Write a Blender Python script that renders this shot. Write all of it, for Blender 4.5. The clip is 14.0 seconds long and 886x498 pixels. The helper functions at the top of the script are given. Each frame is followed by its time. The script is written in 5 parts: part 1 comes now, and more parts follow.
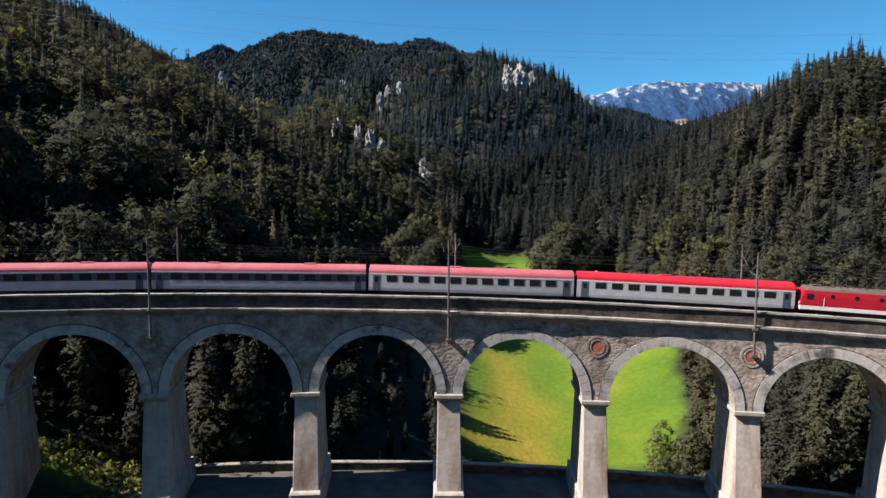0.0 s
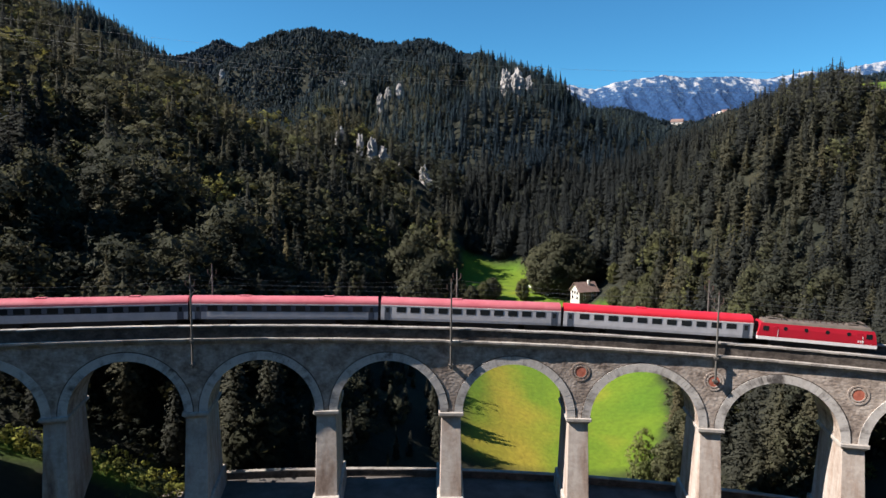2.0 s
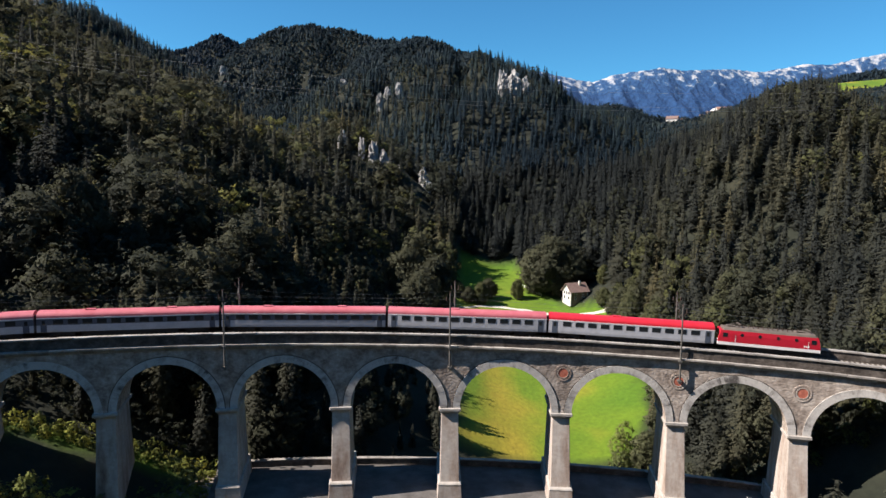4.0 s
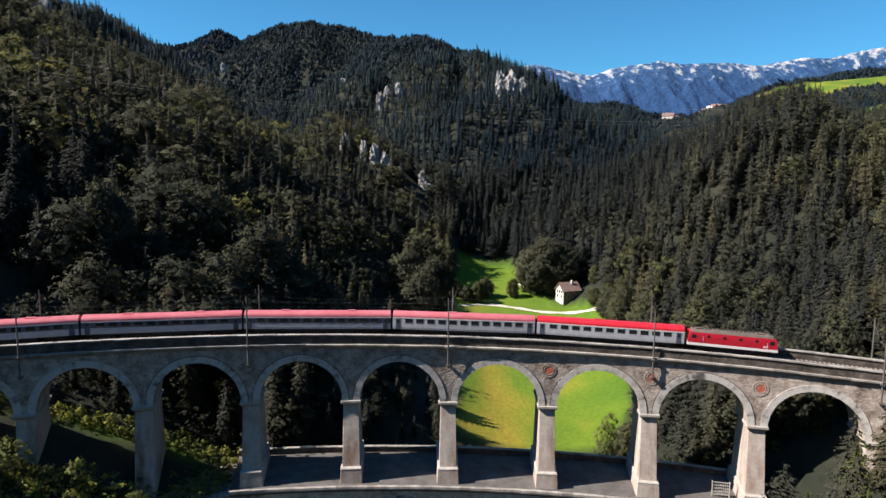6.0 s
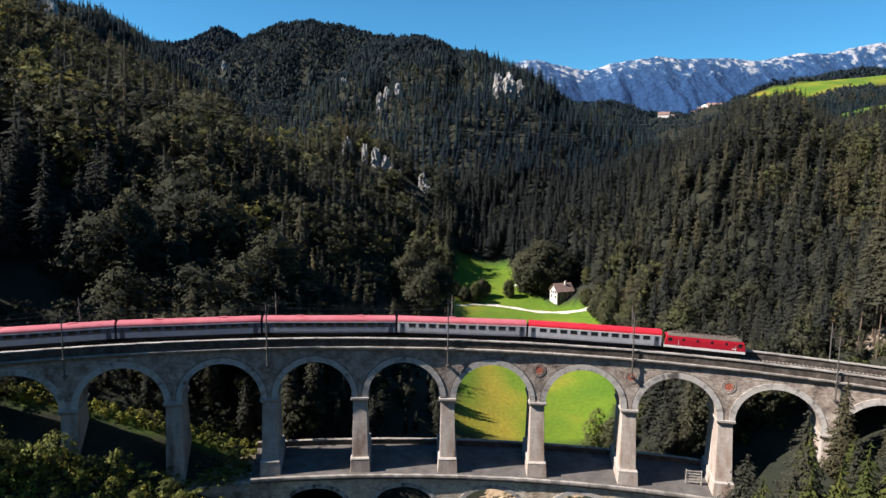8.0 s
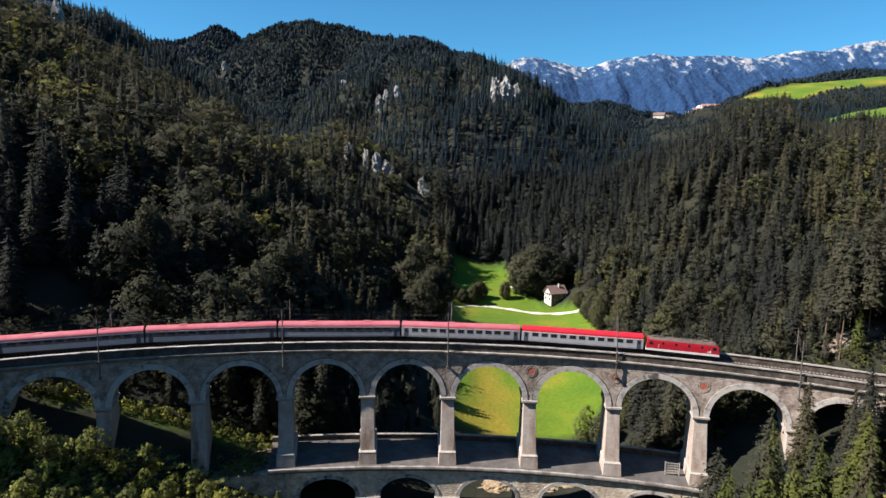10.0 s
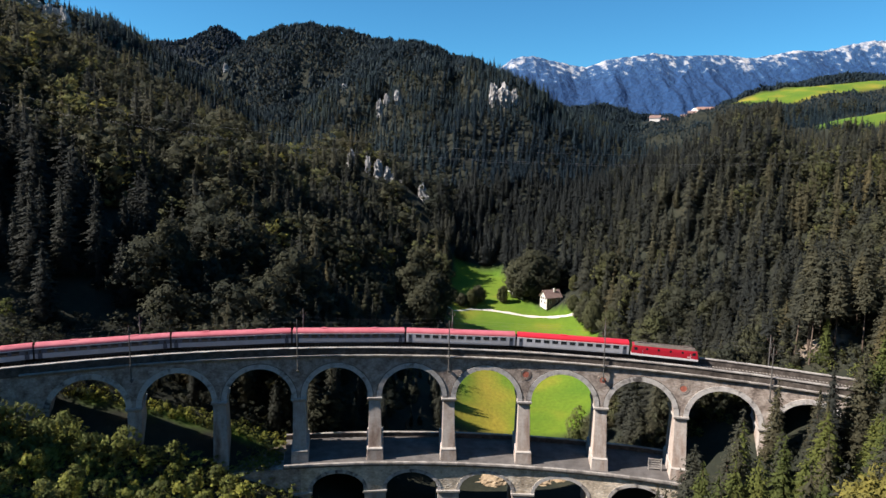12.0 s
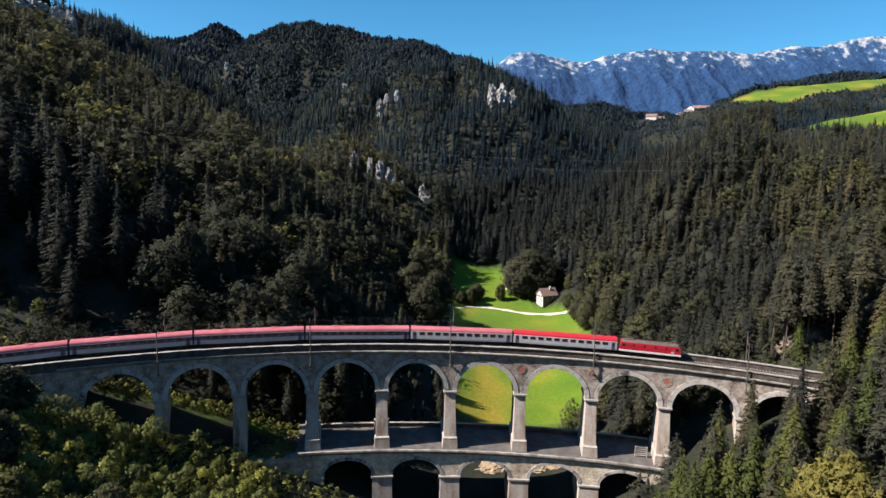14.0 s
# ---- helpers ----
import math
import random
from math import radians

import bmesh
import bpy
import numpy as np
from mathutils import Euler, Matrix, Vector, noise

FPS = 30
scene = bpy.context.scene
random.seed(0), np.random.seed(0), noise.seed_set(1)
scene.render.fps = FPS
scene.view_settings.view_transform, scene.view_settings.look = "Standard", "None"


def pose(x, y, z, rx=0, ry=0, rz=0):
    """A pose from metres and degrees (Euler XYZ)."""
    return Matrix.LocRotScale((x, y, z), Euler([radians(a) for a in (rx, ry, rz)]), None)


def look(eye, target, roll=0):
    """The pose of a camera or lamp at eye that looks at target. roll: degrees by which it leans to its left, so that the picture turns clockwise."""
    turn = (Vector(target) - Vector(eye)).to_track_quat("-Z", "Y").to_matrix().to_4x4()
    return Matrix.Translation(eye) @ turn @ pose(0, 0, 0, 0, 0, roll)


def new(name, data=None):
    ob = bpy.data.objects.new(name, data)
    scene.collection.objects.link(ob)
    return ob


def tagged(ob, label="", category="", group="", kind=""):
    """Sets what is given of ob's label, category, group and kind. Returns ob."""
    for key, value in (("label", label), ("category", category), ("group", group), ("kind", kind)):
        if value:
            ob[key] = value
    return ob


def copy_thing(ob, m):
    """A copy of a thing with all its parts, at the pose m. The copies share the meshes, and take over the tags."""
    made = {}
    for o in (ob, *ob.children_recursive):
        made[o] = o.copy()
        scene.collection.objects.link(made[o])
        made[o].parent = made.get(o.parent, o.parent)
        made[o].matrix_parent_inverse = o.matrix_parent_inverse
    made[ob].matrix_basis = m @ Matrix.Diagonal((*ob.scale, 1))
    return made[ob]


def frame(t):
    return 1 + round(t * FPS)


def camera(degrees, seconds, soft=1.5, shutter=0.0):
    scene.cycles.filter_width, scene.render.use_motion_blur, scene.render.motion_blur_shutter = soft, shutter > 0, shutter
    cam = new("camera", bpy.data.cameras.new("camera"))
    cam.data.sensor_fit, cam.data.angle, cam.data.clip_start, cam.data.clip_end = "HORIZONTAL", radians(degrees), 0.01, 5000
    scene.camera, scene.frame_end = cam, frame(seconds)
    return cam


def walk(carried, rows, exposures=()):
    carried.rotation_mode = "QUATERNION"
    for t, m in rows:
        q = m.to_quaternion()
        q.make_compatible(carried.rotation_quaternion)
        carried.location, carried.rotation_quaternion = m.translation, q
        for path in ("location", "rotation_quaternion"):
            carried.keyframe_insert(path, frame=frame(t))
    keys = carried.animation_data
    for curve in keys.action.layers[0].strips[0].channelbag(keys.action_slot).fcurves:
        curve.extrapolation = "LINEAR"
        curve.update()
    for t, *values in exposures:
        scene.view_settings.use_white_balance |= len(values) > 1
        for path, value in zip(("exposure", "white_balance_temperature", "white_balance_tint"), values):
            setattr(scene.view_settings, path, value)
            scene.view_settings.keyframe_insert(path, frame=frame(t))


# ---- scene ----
cam = camera(70.16, 14.0)
ROWS = [  # seconds, x, y, z, pitch, roll, yaw
    (0.0, -2.336, -73.850, 60.001, -4.755, -0.154, -0.001),
    (0.5, -2.706, -76.292, 61.757, -4.931, -0.316, -0.094),
    (1.0, -2.826, -78.716, 63.404, -5.095, -0.317, -0.107),
    (1.5, -2.910, -81.401, 65.165, -5.276, -0.280, -0.145),
    (2.0, -3.153, -84.148, 66.906, -5.428, -0.375, -0.196),
    (2.5, -3.313, -86.981, 68.381, -5.604, -0.379, -0.263),
    (3.0, -3.340, -90.035, 69.681, -5.778, -0.366, -0.287),
    (5.5, -3.752, -104.139, 74.909, -6.628, -0.464, -0.500),
    (6.0, -3.697, -107.050, 76.141, -6.771, -0.431, -0.495),
    (6.5, -3.709, -109.758, 77.339, -6.955, -0.411, -0.519),
    (7.0, -3.908, -112.512, 78.456, -7.052, -0.513, -0.544),
    (7.5, -4.021, -115.254, 79.603, -7.177, -0.488, -0.583),
    (8.0, -4.144, -118.007, 80.733, -7.273, -0.470, -0.626),
    (10.5, -5.188, -131.343, 86.552, -7.679, -0.567, -0.891),
    (11.0, -5.416, -134.023, 87.843, -7.737, -0.583, -0.921),
    (11.5, -5.616, -136.773, 88.971, -7.754, -0.619, -0.941),
    (12.0, -5.906, -139.569, 90.134, -7.770, -0.651, -0.987),
    (12.5, -6.114, -142.312, 91.196, -7.824, -0.635, -1.022),
    (13.0, -6.331, -144.982, 92.083, -7.842, -0.620, -1.061),
    (13.5, -6.627, -147.656, 92.837, -7.946, -0.626, -1.093),
    (14.0, -6.965, -150.442, 93.713, -8.190, -0.642, -1.124),
]
walk(cam, [(t, pose(x, y, z, 90 + pitch, roll, yaw)) for t, x, y, z, pitch, roll, yaw in ROWS], exposures=[(0.0, 1.34, 6300, 16), (14.0, 1.34, 6300, 16)])

# ---- light ----
SUN_EL, SUN_AZ = radians(42), radians(9)     # height; swing from the left towards the viewer
world = bpy.data.worlds.new("sky")
scene.world = world
world.use_nodes = True
wt = world.node_tree
sky = wt.nodes.new("ShaderNodeTexSky")
sky.sky_type, sky.sun_disc = "NISHITA", False
sky.sun_elevation, sky.sun_rotation = SUN_EL, radians(270) - SUN_AZ
sky.altitude, sky.air_density, sky.dust_density, sky.ozone_density = 900, 1.0, 0.1, 4.0
blue = wt.nodes.new("ShaderNodeVectorMath")       # a deep clear autumn sky
blue.operation = "MULTIPLY"
blue.inputs[1].default_value = (0.385, 0.93, 1.04)
wt.links.new(sky.outputs[0], blue.inputs[0])
wt.links.new(blue.outputs[0], wt.nodes["Background"].inputs[0])
wt.nodes["Background"].inputs[1].default_value = 0.0535
to_sun = Vector((-math.cos(SUN_EL) * math.cos(SUN_AZ), -math.cos(SUN_EL) * math.sin(SUN_AZ), math.sin(SUN_EL)))
sun = new("sun", bpy.data.lights.new("sun", "SUN"))
sun.data.energy, sun.data.angle, sun.data.color = 4.7, radians(0.5), (1.0, 0.90, 0.76)
sun.matrix_world = look((-300, 0, 400), Vector((-300, 0, 400)) - to_sun)


# ---- materials ----
def material(name, stops, scale=1.0, rough=0.8, bump=0.0, metal=0.0, detail=6.0, fine=0.0, island=0.0, obj=0.0,
             stretch=(1, 1, 1), spec=0.3, bump_scale=None):
    """Two scales of noise between colour stops; relief; some spread from piece to piece."""
    m = bpy.data.materials.new(name)
    m.use_nodes = True
    n, l = m.node_tree.nodes, m.node_tree.links
    b = n["Principled BSDF"]
    b.inputs["Roughness"].default_value, b.inputs["Metallic"].default_value = rough, metal
    b.inputs["Specular IOR Level"].default_value = spec
    geo = n.new("ShaderNodeNewGeometry")
    mp = n.new("ShaderNodeMapping")
    mp.inputs["Scale"].default_value = stretch
    l.new(geo.outputs["Position"], mp.inputs[0])
    big = n.new("ShaderNodeTexNoise")
    big.inputs["Scale"].default_value, big.inputs["Detail"].default_value = scale, detail
    big.inputs["Roughness"].default_value = 0.62
    l.new(mp.outputs[0], big.inputs[0])
    value = big.outputs[0]
    for amount, source in ((island, geo.outputs["Random Per Island"]), (obj, n.new("ShaderNodeObjectInfo").outputs["Random"])):
        if amount:
            sub = n.new("ShaderNodeMath")
            sub.operation = "SUBTRACT"
            sub.inputs[1].default_value = 0.5
            l.new(source, sub.inputs[0])
            add = n.new("ShaderNodeMath")
            add.operation = "MULTIPLY_ADD"
            add.inputs[1].default_value = amount
            l.new(sub.outputs[0], add.inputs[0])
            l.new(value, add.inputs[2])
            value = add.outputs[0]
    ramp = n.new("ShaderNodeValToRGB")
    while len(ramp.color_ramp.elements) < len(stops):
        ramp.color_ramp.elements.new(0.5)
    for e, (p, c) in zip(ramp.color_ramp.elements, stops):
        e.position, e.color = p, (*c, 1)
    l.new(value, ramp.inputs[0])
    colour = ramp.outputs[0]
    small = n.new("ShaderNodeTexNoise")
    small.inputs["Scale"].default_value, small.inputs["Detail"].default_value = bump_scale or scale * 9, 5
    l.new(geo.outputs["Position"], small.inputs[0])
    if fine:
        mr = n.new("ShaderNodeMapRange")
        mr.inputs["To Min"].default_value, mr.inputs["To Max"].default_value = 1 - fine, 1 + fine
        l.new(small.outputs[0], mr.inputs[0])
        mul = n.new("ShaderNodeVectorMath")
        mul.operation = "MULTIPLY"
        l.new(colour, mul.inputs[0])
        l.new(mr.outputs[0], mul.inputs[1])
        colour = mul.outputs[0]
    l.new(colour, b.inputs["Base Color"])
    if bump:
        bp = n.new("ShaderNodeBump")
        bp.inputs["Strength"].default_value, bp.inputs["Distance"].default_value = 0.8, bump
        l.new(small.outputs[0], bp.inputs["Height"])
        l.new(bp.outputs[0], b.inputs["Normal"])
    return m


def foliage(name, stops, fine=0.3, grain=2.2, gaps=0.49):
    """Leaves: the tint of each tree from the attribute 'tint', broken up clump by clump; the attribute 'puff' rounds the crown's shading."""
    m = bpy.data.materials.new(name)
    m.use_nodes = True
    n, l = m.node_tree.nodes, m.node_tree.links
    b = n["Principled BSDF"]
    b.inputs["Roughness"].default_value, b.inputs["Specular IOR Level"].default_value = 0.75, 0.1
    geo = n.new("ShaderNodeNewGeometry")
    value = n.new("ShaderNodeAttribute")
    value.attribute_name = "tint"
    value = value.outputs["Fac"]
    for amount, source in ((0.09, geo.outputs["Random Per Island"]), (0.25, n.new("ShaderNodeObjectInfo").outputs["Random"])):
        add = n.new("ShaderNodeMath")
        add.operation = "MULTIPLY_ADD"
        add.inputs[1].default_value = amount
        l.new(source, add.inputs[0])
        l.new(value, add.inputs[2])
        value = add.outputs[0]
    sub = n.new("ShaderNodeMath")
    sub.operation = "SUBTRACT"
    sub.inputs[1].default_value = 0.17
    l.new(value, sub.inputs[0])
    ramp = n.new("ShaderNodeValToRGB")
    while len(ramp.color_ramp.elements) < len(stops):
        ramp.color_ramp.elements.new(0.5)
    for e, (p, c) in zip(ramp.color_ramp.elements, stops):
        e.position, e.color = p, (*c, 1)
    l.new(sub.outputs[0], ramp.inputs[0])
    no = n.new("ShaderNodeTexNoise")
    no.inputs["Scale"].default_value, no.inputs["Detail"].default_value = 0.9, 8
    l.new(geo.outputs["Position"], no.inputs[0])
    mr = n.new("ShaderNodeMapRange")
    mr.inputs["From Min"].default_value, mr.inputs["From Max"].default_value = 0.3, 0.7
    mr.inputs["To Min"].default_value, mr.inputs["To Max"].default_value = 1 - fine, 1 + fine
    l.new(no.outputs[0], mr.inputs[0])
    mul = n.new("ShaderNodeVectorMath")
    mul.operation = "MULTIPLY"
    l.new(ramp.outputs[0], mul.inputs[0])
    l.new(mr.outputs[0], mul.inputs[1])
    l.new(mul.outputs[0], b.inputs["Base Color"])
    puff = n.new("ShaderNodeAttribute")
    puff.attribute_name = "puff"
    tr = n.new("ShaderNodeVectorTransform")
    tr.vector_type, tr.convert_from, tr.convert_to = "NORMAL", "OBJECT", "WORLD"
    l.new(puff.outputs["Vector"], tr.inputs[0])
    half = n.new("ShaderNodeVectorMath")
    half.operation = "SCALE"
    half.inputs["Scale"].default_value = 0.22
    l.new(geo.outputs["Normal"], half.inputs[0])
    both = n.new("ShaderNodeVectorMath")
    l.new(tr.outputs[0], both.inputs[0])
    l.new(half.outputs[0], both.inputs[1])
    unit = n.new("ShaderNodeVectorMath")
    unit.operation = "NORMALIZE"
    l.new(both.outputs[0], unit.inputs[0])
    bp = n.new("ShaderNodeBump")
    bp.inputs["Strength"].default_value, bp.inputs["Distance"].default_value = 0.35, 0.4
    l.new(no.outputs[0], bp.inputs["Height"])
    l.new(unit.outputs[0], bp.inputs["Normal"])
    l.new(bp.outputs[0], b.inputs["Normal"])
    warm = n.new("ShaderNodeVectorMath")         # light that shines through the leaves
    warm.operation = "MULTIPLY"
    warm.inputs[1].default_value = (1.5, 1.35, 0.9)
    l.new(mul.outputs[0], warm.inputs[0])
    thru = n.new("ShaderNodeBsdfTranslucent")
    l.new(warm.outputs[0], thru.inputs["Color"])
    l.new(unit.outputs[0], thru.inputs["Normal"])
    mix = n.new("ShaderNodeMixShader")
    mix.inputs[0].default_value = 0.45
    l.new(b.outputs[0], mix.inputs[1])
    l.new(thru.outputs[0], mix.inputs[2])
    lace = n.new("ShaderNodeTexNoise")           # sprays of needles and leaves with gaps between
    lace.inputs["Scale"].default_value, lace.inputs["Detail"].default_value = grain, 3
    l.new(geo.outputs["Position"], lace.inputs[0])
    solid = n.new("ShaderNodeMath")
    solid.operation = "GREATER_THAN"
    solid.inputs[1].default_value = gaps
    l.new(lace.outputs[0], solid.inputs[0])
    leaf_or_gap = n.new("ShaderNodeMixShader")
    l.new(solid.outputs[0], leaf_or_gap.inputs[0])
    l.new(n.new("ShaderNodeBsdfTransparent").outputs[0], leaf_or_gap.inputs[1])
    l.new(mix.outputs[0], leaf_or_gap.inputs[2])
    l.new(leaf_or_gap.outputs[0], n["Material Output"].inputs["Surface"])
    return m


def plain(name, c, rough=0.5, metal=0.0, spread=0.12, scale=0.8):
    lo, hi = tuple(v * (1 - spread) for v in c), tuple(v * (1 + spread) for v in c)
    return material(name, [(0.3, lo), (0.7, hi)], scale=scale, rough=rough, metal=metal, fine=0.08)


MASONRY = material("spandrel_masonry", [(0.28, (0.103, 0.0812, 0.0705)), (0.45, (0.264, 0.221, 0.188)), (0.6, (0.387, 0.338, 0.296)), (0.75, (0.479, 0.442, 0.394))],
                   scale=0.55, rough=0.9, bump=0.06, fine=0.35, bump_scale=2.6)
def rubble(m, scale, depth, spread):
    """Adds uneven rubble stones: cell by cell tone and raised faces."""
    n, l = m.node_tree.nodes, m.node_tree.links
    b = n["Principled BSDF"]
    geo = n.new("ShaderNodeNewGeometry")
    mp = n.new("ShaderNodeMapping")
    mp.inputs["Scale"].default_value = (1, 1, 1.7)
    l.new(geo.outputs["Position"], mp.inputs[0])
    vo = n.new("ShaderNodeTexVoronoi")
    vo.inputs["Scale"].default_value = scale
    l.new(mp.outputs[0], vo.inputs["Vector"])
    mr = n.new("ShaderNodeMapRange")
    mr.inputs["To Min"].default_value, mr.inputs["To Max"].default_value = 1 - spread, 1 + spread
    l.new(vo.outputs["Color"], mr.inputs[0])
    mul = n.new("ShaderNodeVectorMath")
    mul.operation = "MULTIPLY"
    l.new(b.inputs["Base Color"].links[0].from_socket, mul.inputs[0])
    l.new(mr.outputs[0], mul.inputs[1])
    l.new(mul.outputs[0], b.inputs["Base Color"])
    bp = n.new("ShaderNodeBump")
    bp.invert = True
    bp.inputs["Strength"].default_value, bp.inputs["Distance"].default_value = 0.7, depth
    l.new(vo.outputs["Distance"], bp.inputs["Height"])
    l.new(b.inputs["Normal"].links[0].from_socket, bp.inputs["Normal"])
    l.new(bp.outputs[0], b.inputs["Normal"])


rubble(MASONRY, 1.9, 0.05, 0.2)
VOUSSOIR = material("arch_stone", [(0.31, (0.0883, 0.0818, 0.0784)), (0.40, (0.287, 0.272, 0.255)), (0.52, (0.463, 0.447, 0.423)), (0.8, (0.519, 0.501, 0.477))],
                    scale=0.45, rough=0.85, bump=0.03, fine=0.2, island=0.1, obj=0.1, bump_scale=3)
PIERSTONE = material("pier_stone", [(0.27, (0.137, 0.0917, 0.0716)), (0.4, (0.272, 0.212, 0.174)), (0.52, (0.361, 0.317, 0.28)), (0.64, (0.409, 0.375, 0.34)), (0.8, (0.45, 0.423, 0.389))],
                     scale=0.33, rough=0.9, bump=0.025, fine=0.2, bump_scale=2.6, stretch=(1.3, 1.3, 0.32))
rubble(PIERSTONE, 1.2, 0.012, 0.10)
CAPSTONE = material("cap_stone", [(0.3, (0.245, 0.232, 0.212)), (0.55, (0.355, 0.334, 0.307)), (0.75, (0.409, 0.389, 0.355))], scale=1.2, rough=0.85, fine=0.2, bump=0.02)
PLASTER_RED = material("red_plaster", [(0.35, (0.30, 0.09, 0.06)), (0.6, (0.46, 0.15, 0.10))], scale=1.5, rough=0.9, fine=0.25)
COPING = material("coping_stone", [(0.28, (0.15, 0.14, 0.129)), (0.5, (0.272, 0.255, 0.235)), (0.72, (0.367, 0.352, 0.324))], scale=0.5, rough=0.85, fine=0.25, bump=0.02, island=0.2, obj=0.2)
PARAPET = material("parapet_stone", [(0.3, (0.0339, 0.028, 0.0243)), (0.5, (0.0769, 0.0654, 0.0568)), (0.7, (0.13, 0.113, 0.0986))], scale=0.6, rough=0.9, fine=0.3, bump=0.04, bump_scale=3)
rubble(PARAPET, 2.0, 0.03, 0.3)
BALLAST = material("ballast", [(0.3, (0.0477, 0.0409, 0.0375)), (0.55, (0.0883, 0.0784, 0.0681)), (0.75, (0.129, 0.116, 0.102))], scale=1.2, rough=0.95, fine=0.5, bump=0.08, bump_scale=9)
SLAB = material("deck_slab", [(0.3, (0.0576, 0.054, 0.051)), (0.55, (0.0979, 0.0922, 0.0885)), (0.75, (0.132, 0.127, 0.123))], scale=0.4, rough=0.9, fine=0.2, bump=0.02)
LOWSTONE = material("lime_washed_masonry", [(0.28, (0.226, 0.181, 0.132)), (0.42, (0.45, 0.383, 0.292)), (0.58, (0.635, 0.563, 0.454)), (0.75, (0.715, 0.66, 0.551))], scale=0.4, rough=0.9, bump=0.06, fine=0.3, bump_scale=2.4)
rubble(LOWSTONE, 1.5, 0.06, 0.2)
RAILSTEEL = plain("rail_steel", (0.16, 0.13, 0.11), 0.4, 0.8)
SLEEPER = plain("sleeper_concrete", (0.25, 0.23, 0.2), 0.9)
MASTSTEEL = plain("mast_steel", (0.12, 0.116, 0.108), 0.6, 0.3, 0.25)
WIRE = plain("wire", (0.20, 0.20, 0.20), 0.5, 0.6)
INSULATOR = plain("insulator_brown", (0.06, 0.042, 0.036), 0.3)

# ---- helpers for building ----
def part(name, bm, mat, parent=None, label=""):
    me = bpy.data.meshes.new(name)
    bm.normal_update()
    bm.to_mesh(me)
    bm.free()
    me.materials.append(mat)
    ob = new(name, me)
    if parent:
        ob.parent = parent
    if label:
        tagged(ob, label)
    return ob


def thing(name, label, category, group="", kind="", at=None):
    ob = new(name)
    ob.empty_display_size = 0.5
    if at is not None:
        ob.matrix_basis = at
    return tagged(ob, label, category, group, kind)


def hexa(bm, p):
    """A block from eight corners: bottom ring, then top ring."""
    v = [bm.verts.new(q) for q in p]
    for f in ((3, 2, 1, 0), (4, 5, 6, 7), (0, 1, 5, 4), (1, 2, 6, 5), (2, 3, 7, 6), (3, 0, 4, 7)):
        bm.faces.new([v[i] for i in f])
    return v


def box(bm, x0, x1, y0, y1, z0, z1):
    return hexa(bm, [(x0, y0, z0), (x1, y0, z0), (x1, y1, z0), (x0, y1, z0), (x0, y0, z1), (x1, y0, z1), (x1, y1, z1), (x0, y1, z1)])


def tube(bm, a, b, ra, rb=None, n=8, caps=True):
    a, b = Vector(a), Vector(b)
    rb = ra if rb is None else rb
    d = (b - a).normalized()
    u = d.orthogonal().normalized()
    w = d.cross(u)
    ring = [[bm.verts.new(c + (u * math.cos(2 * math.pi * i / n) + w * math.sin(2 * math.pi * i / n)) * r) for i in range(n)] for c, r in ((a, ra), (b, rb))]
    for i in range(n):
        bm.faces.new((ring[0][i], ring[0][(i + 1) % n], ring[1][(i + 1) % n], ring[1][i]))
    if caps:
        bm.faces.new(ring[0][::-1])
        bm.faces.new(ring[1])


def mesh_object(name, verts, faces, mat, attrs=None, smooth=False):
    """A mesh from arrays; faces all of one length."""
    me = bpy.data.meshes.new(name)
    k = faces.shape[1]
    me.vertices.add(len(verts))
    me.vertices.foreach_set("co", np.asarray(verts, np.float32).ravel())
    me.loops.add(faces.size)
    me.loops.foreach_set("vertex_index", faces.astype(np.int32).ravel())
    me.polygons.add(len(faces))
    me.polygons.foreach_set("loop_start", np.arange(0, faces.size, k, dtype=np.int32))
    me.polygons.foreach_set("loop_total", np.full(len(faces), k, np.int32))
    for key, val in (attrs or {}).items():
        val = np.asarray(val, np.float32)
        if val.ndim == 2:
            me.attributes.new(key, "FLOAT_VECTOR", "POINT").data.foreach_set("vector", val.ravel())
        else:
            me.attributes.new(key, "FLOAT", "POINT").data.foreach_set("value", val)
    me.update(calc_edges=True)
    me.polygons.foreach_set("use_smooth", np.full(len(faces), smooth))
    me.materials.append(mat)
    return new(name, me)


# ---- lie of the land ----
WAVES = {}


def rough_noise(x, y, scale, seed, octaves=4):
    """Smooth noise, about -1 to 1."""
    key = (scale, seed, octaves)
    if key not in WAVES:
        g = np.random.default_rng(seed)
        WAVES[key] = [(2 ** o, 0.55 ** o, g.uniform(0, 2 * np.pi), g.uniform(0, 2 * np.pi)) for o in range(octaves) for _ in range(5)]
    out = 0
    for f, a, d, p in WAVES[key]:
        out = out + a * np.sin((x * np.cos(d) + y * np.sin(d)) * f * 2 * np.pi / scale + p)
    return out / 4.5


def tent(x, y, crest, slope, soft=14.0):
    """A ridge: falls away on both sides of a crest line (x, y, z)."""
    best = np.full(np.shape(x), -1e3)
    for (x0, y0, z0), (x1, y1, z1) in zip(crest, crest[1:]):
        dx, dy = x1 - x0, y1 - y0
        t = np.clip(((x - x0) * dx + (y - y0) * dy) / (dx * dx + dy * dy), 0, 1)
        d = np.hypot(x - x0 - t * dx, y - y0 - t * dy)
        best = np.maximum(best, z0 + t * (z1 - z0) - slope * (np.sqrt(d * d + soft * soft) - soft))
    return best


